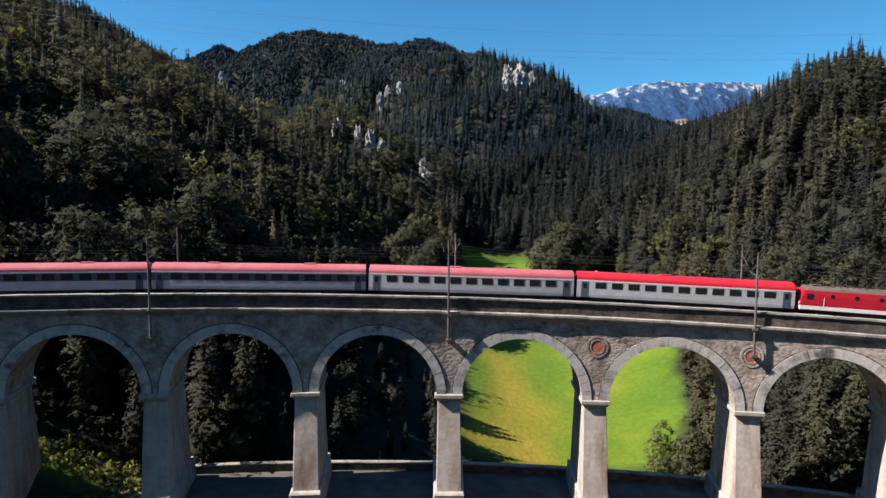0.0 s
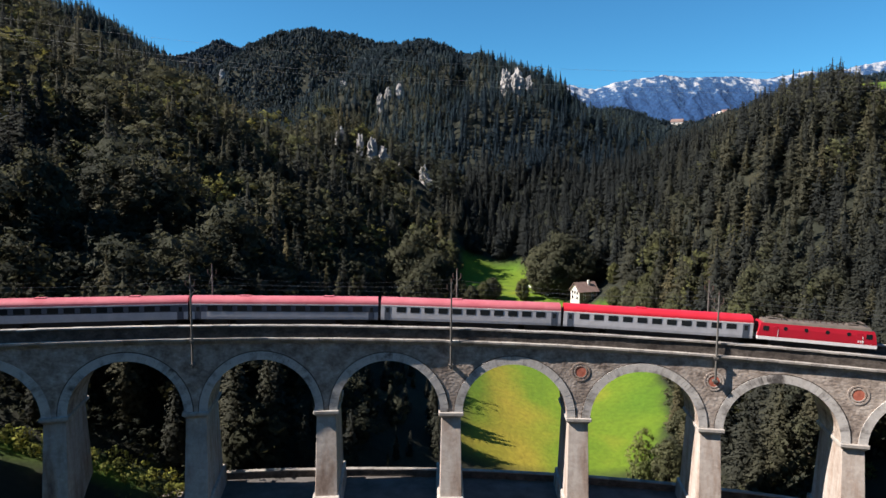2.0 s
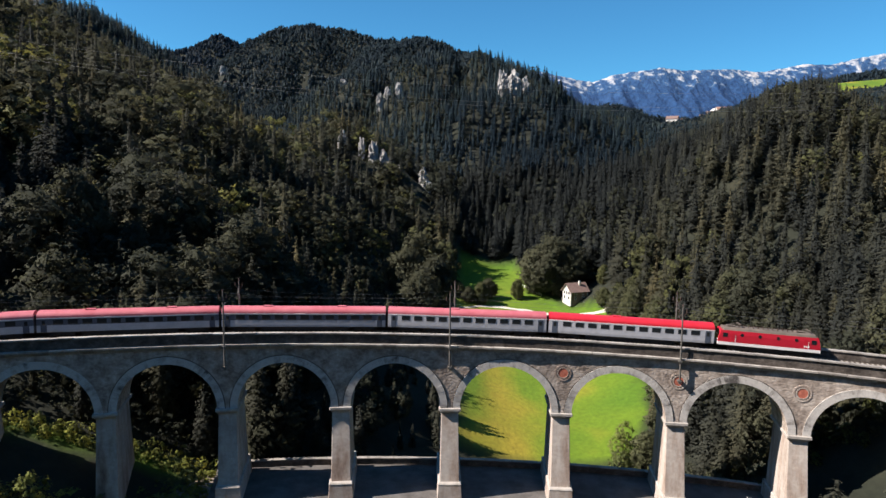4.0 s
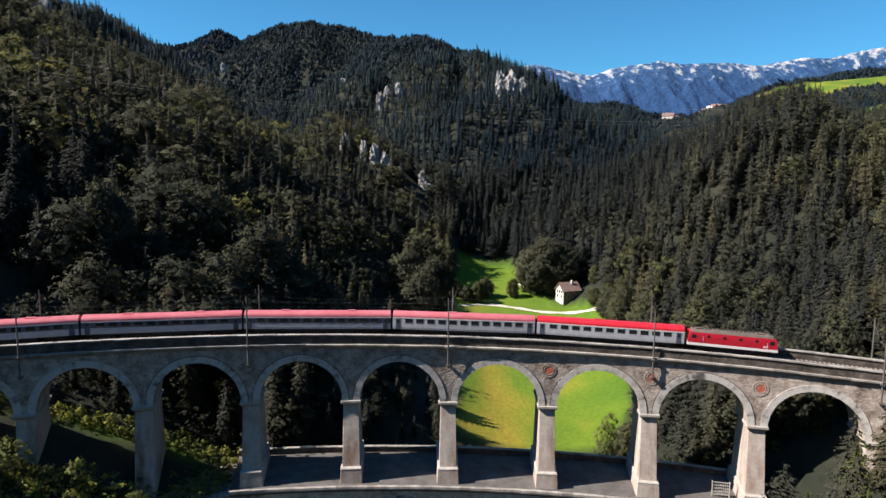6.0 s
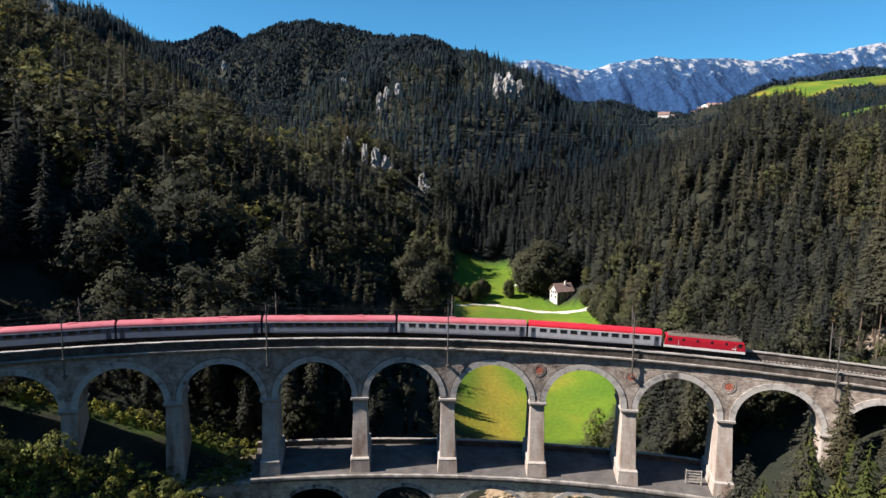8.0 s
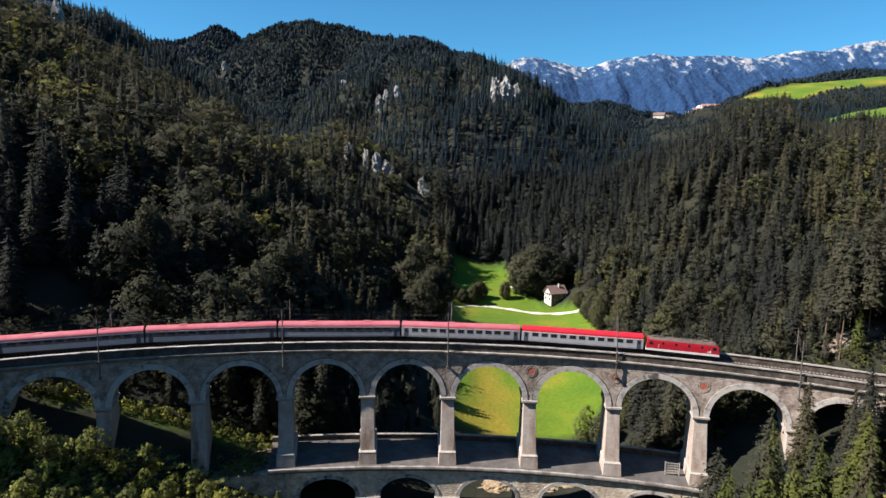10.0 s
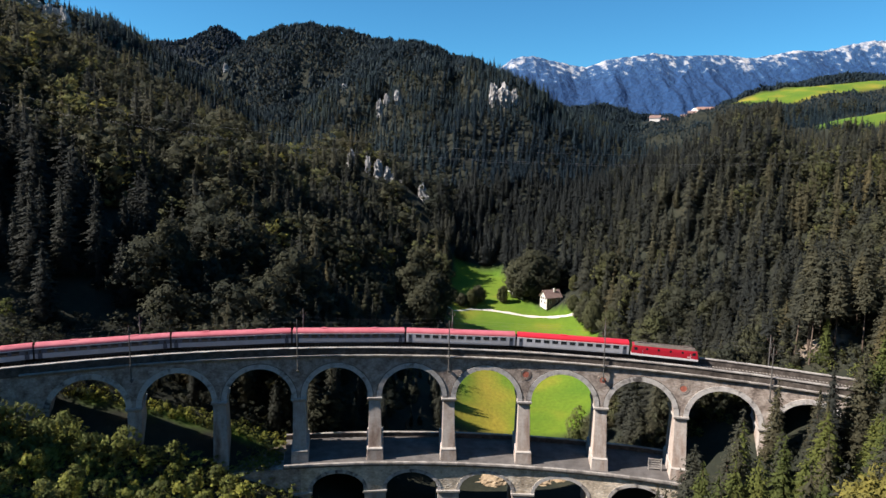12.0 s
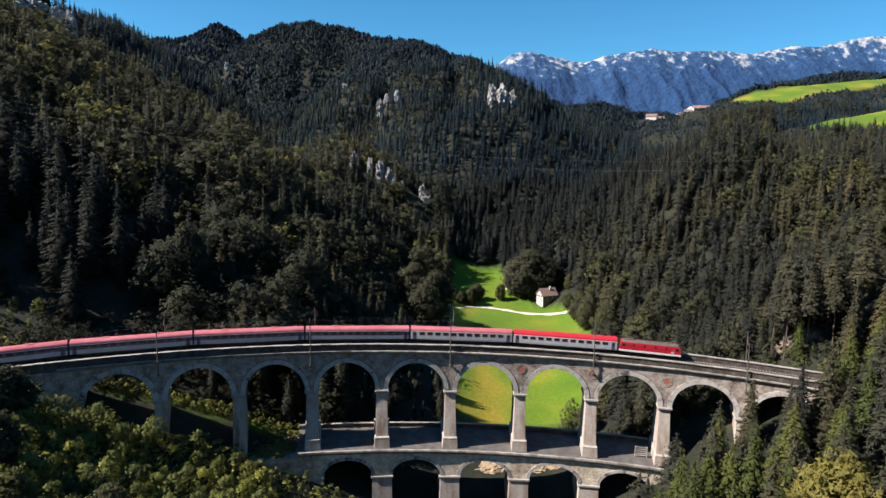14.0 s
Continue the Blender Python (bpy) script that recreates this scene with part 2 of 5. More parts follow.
def blend_max(parts, k=6.0):
    top = np.max(parts, axis=0)
    return top + k * np.log(np.sum(np.exp((np.array(parts) - top) / k), axis=0))


RIDGE_MID = [(-60, 730, 240), (-14, 655, 236), (22, 590, 208), (42, 540, 188), (66, 470, 160), (54, 408, 141), (22, 390, 131)]
RIDGE_SADDLE = [(70, 510, 160), (130, 620, 158), (162, 680, 161), (275, 814, 165), (420, 950, 165)]
RIDGE_FACE = [(-14, 650, 216), (-72, 590, 184), (-100, 562, 149), (-78, 525, 144), (-46, 485, 145), (4, 405, 126)]
RIDGE_LEFT = [(-430, 430, 250), (-335, 450, 226), (-345, 530, 230), (-342, 576, 225), (-300, 545, 204), (-246, 495, 165), (-192, 442, 131), (-150, 396, 108), (-110, 352, 99), (-80, 320, 96)]
SPUR = [(-80, 320, 100), (-54, 240, 88), (-30, 231, 76), (-11, 228, 60), (14, 218, 38)]
RIDGE_BACK = [(-322, 830, 165), (-312, 850, 222), (-294, 876, 258), (-272, 880, 276), (-240, 878, 290), (-195, 872, 297), (-150, 865, 284), (-112, 850, 272), (-60, 800, 257), (-20, 770, 244)]
RIDGE_BLUE = [(-1100, 1300, 290), (-720, 1350, 336), (-640, 1350, 346), (-590, 1350, 354), (-545, 1350, 362), (-492, 1350, 380), (-440, 1362, 344), (-380, 1380, 290), (-200, 1450, 240)]
RIDGE_ALP = [(318, 636, 117), (362, 643, 158), (414, 650, 180), (460, 656, 189), (548, 669, 199), (678, 721, 211), (912, 877, 219)]
KNOLL = [(122, 140, 82), (136, 146, 90), (150, 172, 100), (162, 188, 102), (178, 206, 97)]
RIDGE_ALP_BACK = [(444, 643, 177), (514, 908, 180), (678, 1085, 206)]
LOW_ALP = [(276, 336, 115), (320, 345, 129), (366, 352, 137), (440, 372, 147)]
ALP_WOOD = [(384, 722, 158), (431, 721, 188), (522, 734, 206), (626, 773, 216)]
VILLAGE_HILL = [(285, 728, 146), (355, 722, 150)]


BANK = [(86, 6, 47), (95, 3, 53), (115, 8, 62)]


def sand_mask(x, y):
    """1 on the bare sandy bank above the track."""
    return np.clip((1 - np.hypot((x - 87) / 5, (y - 4) / 4) + 0.25 * rough_noise(x, y, 9, 8)) * 5, 0, 1)


def meadow_edges(y):
    left = np.interp(y, [10, 60, 120, 160, 200, 216], [-2, 3, 2, 4, 9, 15])
    right = np.interp(y, [10, 28, 60, 80, 105, 113, 124, 134, 146, 160, 200, 216], [30, 37, 50, 56, 61, 64, 57, 45, 40, 33, 29, 17])
    return left, right


def meadow_mask(x, y):
    """1 on grass, 0 in the woods."""
    left, right = meadow_edges(y)
    wob = 2.0 * rough_noise(x, y, 23, 5)
    # grass starts at y 37; darker floor nearer the viaduct stands for its shade
    inside = np.minimum(np.minimum(x - left, right - x) + wob, np.minimum(y - 37, 186 - y))
    valley = np.clip(inside / 2.5 + 0.5, 0, 1)
    wob2 = 8 * rough_noise(x, y, 90, 6)
    lower = 1 - np.hypot((x - 358 + 0.5 * wob2) / 74, (y - 346 - 0.25 * (x - 350)) / 34)
    brow = np.interp(x, [344, 414, 548, 678], [640, 650, 669, 721])
    deep = np.interp(x, [342, 363, 402, 457, 548], [0, 18, 60, 55, 42]) + 0.5 * wob2
    upper = np.minimum(np.minimum(brow + 2 - y, y - brow + deep) / 20, (x - 354) / 20)
    alp = 1 - np.hypot((x + 338 + wob2) / 40, (y - 362) / 34)
    r = np.hypot(x, y + 218.43) - 218.43
    strip = np.minimum(np.minimum(r - 7.8, 11.5 - r + 0.6 * wob) / 2, np.minimum(x + 84, -37 - x) / 3)     # sunny verge behind the arches
    return np.maximum(np.maximum(valley, np.clip(strip, 0, 1)), np.clip(np.maximum(np.maximum(lower, upper), alp) * 10 + 0.5, 0, 1))


def ground_z(x, y):
    x, y = np.asarray(x, float), np.asarray(y, float)
    crest_y = np.interp(x, [-420, -300, -200, -129, -60, 0], [450, 390, 330, 250, 200, 185])
    yc = np.minimum(y, crest_y)
    ramp = np.interp(yc, [-200, -80, -46, -23, -8, 4, 14, 26, 40, 60, 100, 130, 180, 250, 320, 420], [6, 0, -3, -8, -6, -3, 0.5, 8, 13.5, 17, 22, 25, 30, 31, 31, 48])
    left = 3 + 0.5 * -x + 0.062 * np.maximum(0, -x - 150) + ramp - 0.7 * np.maximum(0, y - crest_y)
    left = left - 36 * np.exp(-((x + 312) / 95) ** 2 - ((y - 322) / 80) ** 2)      # a hollow high on the slope
    left = np.minimum(left, 270)
    floor = 3.5 + 0.155 * np.maximum(y, 0) + 0.05 * np.maximum(-y, 0) + 0.1 * np.maximum(y - 212, 0)
    floor = np.minimum(floor, 85)
    right = 2 + 0.48 * x + 0.15 * (np.clip(y, 20, 230) - 110)
    right = right - 10 * np.exp(-((x - 52) / 16) ** 2 - ((y - 122) / 26) ** 2)      # level ground about the house
    right = right - 7 * np.exp(-((x - 47) / 13) ** 2 - ((y - 138) / 15) ** 2)
    right = -blend_max([-right, -(88 + 0 * x)], 5)
    behind = np.minimum(1.0 * (-y - 235), 330) + 0.02 * np.abs(x)      # the valley's other side, unseen; added to block low sky light
    z = blend_max([left, behind, floor, right, tent(x, y, RIDGE_MID, 0.6), tent(x, y, RIDGE_SADDLE, 0.5), tent(x, y, RIDGE_FACE, 0.75, 8), tent(x, y, RIDGE_LEFT, 0.72, 10), tent(x, y, VILLAGE_HILL, 0.3), tent(x, y, SPUR, 0.75, 8), tent(x, y, RIDGE_BACK, 1.0, 25), tent(x, y, RIDGE_BLUE, 0.8, 30),
                   tent(x, y, RIDGE_ALP, 0.33, 12), tent(x, y, KNOLL, 0.95, 12), tent(x, y, BANK, 0.85, 3), tent(x, y, RIDGE_ALP_BACK, 0.4, 12), tent(x, y, ALP_WOOD, 0.5, 10), tent(x, y, LOW_ALP, 0.33, 14)], 3.0)
    wild = 1 - 0.9 * meadow_mask(x, y)
    rib = np.abs(rough_noise(x + 25 * rough_noise(x, y, 260, 9, 2), 0.35 * y, 150, 4, 2))
    z = z - 17 * np.clip(1 - 3.0 * rib, 0, 1) * np.clip((y - 330) / 120, 0, 1) * np.clip((1000 - y) / 60, 0, 1) * np.clip((262 - z) / 70, 0, 1) * np.clip((170 - x) / 60, 0, 1)
    z = z + 4.0 * wild * np.clip((y - 70) / 50, 0, 1) * np.clip((300 - y) / 40, 0, 1)
    near = np.clip((np.hypot(x, y + 20) - 60) / 120, 0.15, 1)
    return z + wild * near * (6 * rough_noise(x, y, 170, 1, 3) + 3 * rough_noise(x, y, 45, 2, 3))


def axis(*stretches):
    out = [np.array([stretches[0][0]])]
    for a, b, step in stretches:
        out.append(np.linspace(a, b, max(2, int(round((b - a) / step)) + 1))[1:])
    return np.concatenate(out)


def ground_material():
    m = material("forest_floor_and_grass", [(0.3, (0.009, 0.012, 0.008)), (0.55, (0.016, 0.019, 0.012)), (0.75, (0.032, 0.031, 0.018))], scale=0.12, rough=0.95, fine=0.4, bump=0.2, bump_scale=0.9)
    n, l = m.node_tree.nodes, m.node_tree.links
    b = n["Principled BSDF"]
    woods = b.inputs["Base Color"].links[0].from_socket
    geo = n.new("ShaderNodeNewGeometry")
    big = n.new("ShaderNodeTexNoise")
    big.inputs["Scale"].default_value, big.inputs["Detail"].default_value = 0.035, 3
    l.new(geo.outputs["Position"], big.inputs[0])
    grass = n.new("ShaderNodeValToRGB")
    for p, c in ((0.36, (0.058, 0.120, 0.006)), (0.45, (0.088, 0.145, 0.007)), (0.57, (0.225, 0.185, 0.018))):
        e = grass.color_ramp.elements.new(p)
        e.color = (*c, 1)
    grass.color_ramp.elements.remove(grass.color_ramp.elements[0])
    grass.color_ramp.elements.remove(grass.color_ramp.elements[-1])
    dry = n.new("ShaderNodeAttribute")
    dry.attribute_name = "dry"
    mixed = n.new("ShaderNodeMath")
    mixed.operation = "MULTIPLY_ADD"
    mixed.inputs[1].default_value = 0.5
    l.new(big.outputs[0], mixed.inputs[0])
    l.new(dry.outputs["Fac"], mixed.inputs[2])
    l.new(mixed.outputs[0], grass.inputs[0])
    tuft = n.new("ShaderNodeTexNoise")
    tuft.inputs["Scale"].default_value, tuft.inputs["Detail"].default_value = 0.9, 8
    l.new(geo.outputs["Position"], tuft.inputs[0])
    mr = n.new("ShaderNodeMapRange")
    mr.inputs["To Min"].default_value, mr.inputs["To Max"].default_value = 0.65, 1.35
    l.new(tuft.outputs[0], mr.inputs[0])
    mul = n.new("ShaderNodeVectorMath")
    mul.operation = "MULTIPLY"
    l.new(grass.outputs[0], mul.inputs[0])
    l.new(mr.outputs[0], mul.inputs[1])
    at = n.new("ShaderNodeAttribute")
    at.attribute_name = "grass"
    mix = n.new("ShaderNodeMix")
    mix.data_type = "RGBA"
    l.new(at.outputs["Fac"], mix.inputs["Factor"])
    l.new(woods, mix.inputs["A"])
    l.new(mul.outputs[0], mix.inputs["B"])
    at2 = n.new("ShaderNodeAttribute")
    at2.attribute_name = "sand"
    sand = n.new("ShaderNodeValToRGB")
    for e, (p, c) in zip(sand.color_ramp.elements, ((0.3, (0.10, 0.08, 0.062)), (0.7, (0.26, 0.21, 0.165)))):
        e.position, e.color = p, (*c, 1)
    l.new(tuft.outputs[0], sand.inputs[0])
    mix2 = n.new("ShaderNodeMix")
    mix2.data_type = "RGBA"
    l.new(at2.outputs["Fac"], mix2.inputs["Factor"])
    l.new(mix.outputs["Result"], mix2.inputs["A"])
    l.new(sand.outputs[0], mix2.inputs["B"])
    l.new(mix2.outputs["Result"], b.inputs["Base Color"])
    return m


xs = axis((-4800, -1200, 200), (-1200, -420, 30), (-420, -140, 8), (-140, 140, 3), (140, 640, 8), (640, 1300, 30), (1300, 4800, 200))
ys = axis((-4800, -400, 220), (-400, -110, 15), (-110, 240, 3), (240, 720, 8), (720, 1500, 25), (1500, 4800, 150))
gx, gy = np.meshgrid(xs, ys)
gz = ground_z(gx, gy)
idx = np.arange(gx.size).reshape(gx.shape)
quads = np.stack([idx[:-1, :-1], idx[:-1, 1:], idx[1:, 1:], idx[1:, :-1]], -1).reshape(-1, 4)
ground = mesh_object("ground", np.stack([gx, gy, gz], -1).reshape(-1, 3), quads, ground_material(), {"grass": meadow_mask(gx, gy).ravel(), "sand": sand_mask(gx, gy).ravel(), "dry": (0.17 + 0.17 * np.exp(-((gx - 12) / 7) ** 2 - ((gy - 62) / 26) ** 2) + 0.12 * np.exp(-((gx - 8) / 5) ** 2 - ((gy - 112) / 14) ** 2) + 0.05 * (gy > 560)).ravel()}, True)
tagged(ground, "steep valley ground with forest floor and bright green meadows", "ground", kind="structure")


# ---- far limestone mountains ----
def mountain_material():
    # lower stops mix blue distance haze into the forest colour
    m = material("hazed_limestone", [(0.36, (0.011, 0.042, 0.115)), (0.53, (0.022, 0.066, 0.15)), (0.58, (0.15, 0.19, 0.25)), (0.70, (0.38, 0.37, 0.38))],
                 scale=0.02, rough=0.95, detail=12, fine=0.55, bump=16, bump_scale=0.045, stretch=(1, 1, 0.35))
    n, l = m.node_tree.nodes, m.node_tree.links
    ramp = [q for q in n if q.type == "VALTORGB"][0]
    value = ramp.inputs[0].links[0].from_socket
    at = n.new("ShaderNodeAttribute")
    at.attribute_name = "bare"
    add = n.new("ShaderNodeMath")
    l.new(value, add.inputs[0])
    l.new(at.outputs["Fac"], add.inputs[1])
    l.new(add.outputs[0], ramp.inputs[0])
    return m


mx, my = np.meshgrid(np.linspace(-200, 4300, 420), np.linspace(3600, 4750, 90))
crest = np.interp(mx[0], [-200, 200, 480, 565, 690, 830, 1090, 1255, 1575, 1720, 1890, 2130, 2300, 2580, 2790, 2990, 3170, 3400, 3800, 4300],
                  [420, 640, 776, 838, 858, 826, 780, 838, 890, 870, 880, 878, 862, 915, 922, 965, 1005, 985, 930, 860])
crest = crest + 5 * rough_noise(mx[0], 0 * mx[0], 300, 21) + 4 * rough_noise(mx[0], 0 * mx[0], 70, 22)
up = np.clip((my - 3600) / 900, 0, 1)
bend = mx + 60 * rough_noise(mx, my, 700, 25, 3)
gully = 1 - 2 * np.abs(rough_noise(bend, my * 0.45, 760, 23, 5))        # ribs and gullies running down the face
mz = 20 + (crest[None, :] - 20) * np.minimum(1, up ** 0.8) + 30 * (gully - 0.4) * np.sin(np.pi * np.clip(up, 0, 1)) - np.maximum(0, my - 4500) * 0.35
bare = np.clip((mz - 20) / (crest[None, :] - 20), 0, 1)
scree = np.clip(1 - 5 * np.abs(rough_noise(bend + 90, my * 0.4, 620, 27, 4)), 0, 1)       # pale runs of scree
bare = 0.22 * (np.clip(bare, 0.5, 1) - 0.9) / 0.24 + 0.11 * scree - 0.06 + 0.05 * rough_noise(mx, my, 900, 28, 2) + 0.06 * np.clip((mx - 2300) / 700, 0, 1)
idx = np.arange(mx.size).reshape(mx.shape)
quads = np.stack([idx[:-1, :-1], idx[:-1, 1:], idx[1:, 1:], idx[1:, :-1]], -1).reshape(-1, 4)
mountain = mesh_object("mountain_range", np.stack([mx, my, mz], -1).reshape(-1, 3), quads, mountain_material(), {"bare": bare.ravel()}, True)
tagged(mountain, "distant pale limestone mountain range above forest tinted blue for haze", "mountain", kind="structure")

# ---- the viaduct: a curve of radius RAD about (0, -RAD); s runs along it, r away from the valley's near side ----
RAD, PITCH, S0 = 218.43, 17.0, -1.55
DECK_W = 8.0


def sag(s):
    return -0.028 * s - 0.00015 * s * s


def at(s, r, z):
    a = s / RAD
    return Vector(((RAD + r) * math.sin(a), (RAD + r) * math.cos(a) - RAD, z))


def pier_s(k):
    return S0 + PITCH * k + 0.42 * max(k, 0)


def spring(s):
    return 36.4 - 0.028 * s - (0.00005 if s < 0 else 0.00015) * s * s


def sweep(bm, s0, s1, profile, step=2.0, shift=sag, cut=0.0):
    """Runs a closed profile of (r, z) points along the curve; cut: length of single stones, with joints between."""
    n = max(1, int(math.ceil((s1 - s0) / (cut or step))))
    for i in range(n if cut else 1):
        a, b = (s0 + (s1 - s0) * i / n, s0 + (s1 - s0) * (i + 1) / n - 0.04) if cut else (s0, s1)
        m = 1 if cut else n
        lift = random.uniform(-0.02, 0.02) if cut else 0
        rings = []
        for j in range(m + 1):
            s = a + (b - a) * j / m
            rings.append([bm.verts.new(at(s, r + lift, z + shift(s) + lift)) for r, z in profile])
        k = len(profile)
        for p, q in zip(rings, rings[1:]):
            for c in range(k):
                bm.faces.new((p[c], q[c], q[(c + 1) % k], p[(c + 1) % k]))
        bm.faces.new(rings[0])
        bm.faces.new(rings[-1][::-1])


def bay_wall(sa, sb, half, rise, r0, r1, z_spring, z_top):
    """Masonry over one arch, front, back and soffit; z_spring and z_top are functions of s."""
    bm = bmesh.new()
    mid = (sa + sb) / 2
    low = [(sa, z_spring(sa))]
    for i in range(33):
        a = math.pi * (1 - i / 32)
        s = mid + half * math.cos(a)
        low.append((s, z_spring(s) + rise * math.sin(a)))
    low.append((sb, z_spring(sb)))
    rows = []
    for s, z in low:
        rows.append([bm.verts.new(at(s, r0, z)), bm.verts.new(at(s, r1, z)), bm.verts.new(at(s, r1, z_top(s))), bm.verts.new(at(s, r0, z_top(s)))])
    for p, q in zip(rows, rows[1:]):
        bm.faces.new((p[0], q[0], q[3], p[3]))
        bm.faces.new((q[1], p[1], p[2], q[2]))
        bm.faces.new((p[1], q[1], q[0], p[0]))
        bm.faces.new((p[3], q[3], q[2], p[2]))
    bm.faces.new(rows[0])
    bm.faces.new(rows[-1][::-1])
    return bm


def ring_stones(mid, half, rise, thick, r, z_spring, n, proud=0.10, deep=0.5):
    """Arch stones standing a little proud of the wall, one wedge each."""
    bm = bmesh.new()
    for i in range(n):
        a0, a1 = math.pi * (i + 0.015) / n, math.pi * (i + 0.985) / n
        out = proud + random.uniform(-0.012, 0.012)
        pts = []
        for rr in (r - out, r + deep):
            for a, t in ((a0, 0.01), (a1, 0.01), (a1, thick), (a0, thick)):
                s = mid + (half + t) * math.cos(a)
                pts.append(at(s, rr, z_spring(s) + (rise + t) * math.sin(a) - 0.01))
        hexa(bm, pts)
    bmesh.ops.recalc_face_normals(bm, faces=bm.faces[:])
    return bm


def ring_band(mid, half, rise, thick, r, z_spring):
    """Curved bed behind the arch stones; its thin rim draws their shadow line."""
    bm = bmesh.new()
    rows = []
    for i in range(41):
        a = math.pi * i / 40
        row = []
        for q, rr in ((0.02, r - 0.05), (thick, r - 0.05), (thick, r + 0.2), (0.02, r + 0.2)):
            s = mid + (half + q) * math.cos(a)
            row.append(bm.verts.new(at(s, rr, z_spring(s) + (rise + q) * math.sin(a) - 0.01)))
        rows.append(row)
    for p, q in zip(rows, rows[1:]):
        for i in range(4):
            bm.faces.new((p[i], p[(i + 1) % 4], q[(i + 1) % 4], q[i]))
    bmesh.ops.recalc_face_normals(bm, faces=bm.faces[:])
    return bm


def stones(bm, name, mat, parent):
    """Splits a mesh of loose stones into one part a stone."""
    seen = set()
    for v in bm.verts:
        if v in seen:
            continue
        piece, todo = [], [v]
        seen.add(v)
        while todo:
            w = todo.pop()
            piece.append(w)
            for e in w.link_edges:
                o = e.other_vert(w)
                if o not in seen:
                    seen.add(o)
                    todo.append(o)
        index = {w: i for i, w in enumerate(piece)}
        mid = sum((w.co for w in piece), Vector()) / len(piece)
        me = bpy.data.meshes.new(name)
        me.from_pydata([w.co - mid for w in piece], [], [[index[w] for w in f.verts] for f in {f for w in piece for f in w.link_faces}])
        me.materials.append(mat)
        ob = new(name, me)
        ob.parent = parent
        ob.location = mid
    bm.free()


def pier_block(s, w0, w1, f0, f1, b0, b1, z0, z1):
    """A battered block: widths, fronts and backs at bottom and top."""
    bm = bmesh.new()
    hexa(bm, [at(s - w0, f0, z0), at(s + w0, f0, z0), at(s + w0, b0, z0), at(s - w0, b0, z0),
              at(s - w1, f1, z1), at(s + w1, f1, z1), at(s + w1, b1, z1), at(s - w1, b1, z1)])
    bmesh.ops.bevel(bm, geom=bm.edges[:], offset=0.06, segments=1, affect="EDGES")
    return bm


def low_deck(s):
    return 22.2 + sag(s)


viaduct = thing("railway_viaduct", "two-storey curved stone railway viaduct with round arches over a valley", "viaduct")
COUNT = range(-5, 6)
for k in COUNT:
    s = pier_s(k)
    top = spring(s) - 0.75
    foot = float(ground_z(*at(s, 0, 0)[:2])) - 3
    on_low = -2 <= k <= 3
    base = low_deck(s) if on_low else foot
    f = (top - base) / 13.5
    if -5 < k < 5:
        pier = part("pier", pier_block(s, 1.33 + 0.24 * f, 1.33, -1.75 * f, 0.12, DECK_W + 1.5 * f, DECK_W - 0.12, base, top), PIERSTONE, viaduct)
        bm = pier_block(s, 1.72, 1.72, -0.42, -0.42, DECK_W + 0.4, DECK_W + 0.4, top + 0.28, top + 0.75)
        part("pier_cap", bm, CAPSTONE, pier, "pale moulded stone cap")
        part("cap_moulding", pier_block(s, 1.42, 1.62, -0.12, -0.3, DECK_W + 0.1, DECK_W + 0.3, top - 0.05, top + 0.3), CAPSTONE, pier)
        if on_low:
            part("plinth", pier_block(s, 1.95, 1.8, -2.2, -2.05, DECK_W + 2.0, DECK_W + 1.85, base - 0.1, base + 2.5), PIERSTONE, pier)
            part("plinth_cap", pier_block(s, 1.88, 1.72, -2.13, -1.95, DECK_W + 1.93, DECK_W + 1.75, base + 2.5, base + 2.75), CAPSTONE, pier)
            lower_foot = min(foot, -4)
            lp = part("lower_pier", pier_block(s, 2.75, 2.45, -3.9, -3.05, DECK_W + 3.9, DECK_W + 3.0, lower_foot, low_deck(s) - 7.3), PIERSTONE, viaduct)
            part("lower_pier_cap", pier_block(s, 2.75, 2.75, -3.35, -3.35, DECK_W + 3.3, DECK_W + 3.3, low_deck(s) - 7.3, low_deck(s) - 6.8), CAPSTONE, lp)

for k in COUNT:
    if k == 5:
        break
    sa, sb = pier_s(k), pier_s(k + 1)
    mid = (sa + sb) / 2
    half = 7.0 if k < 0 else 7.14
    part("spandrel_wall", bay_wall(sa, sb, half, 7.0, 0.0, DECK_W, spring, lambda s: 46.0 + sag(s)), MASONRY, viaduct)
    if -3 <= k <= 2:
        # dark stone on the band paints the shadow line round the ring
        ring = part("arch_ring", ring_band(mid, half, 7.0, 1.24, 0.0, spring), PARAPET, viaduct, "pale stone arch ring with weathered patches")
        stones(ring_stones(mid, half, 7.0, 1.12, 0.0, spring, 46), "voussoir", VOUSSOIR, ring)
    else:
        tagged(part("arch_ring", ring_stones(mid, half, 7.0, 1.12, 0.0, spring, 46), VOUSSOIR, viaduct), kind="stuff")
    tagged(part("arch_ring", ring_stones(mid, half, 7.0, 0.98, DECK_W - 0.3, spring, 46, 0.0, 0.4), VOUSSOIR, viaduct), kind="stuff")
    if -2 <= k < 3:
        part("lower_spandrel", bay_wall(sa, sb, 6.05, 4.2, -2.9, DECK_W + 2.9, lambda s: low_deck(s) - 6.8, lambda s: low_deck(s) - 1.0), LOWSTONE, viaduct)
        tagged(part("lower_arch_ring", ring_stones(mid, 6.05, 4.2, 0.8, -2.9, lambda s: low_deck(s) - 6.8, 34), VOUSSOIR, viaduct), kind="stuff")

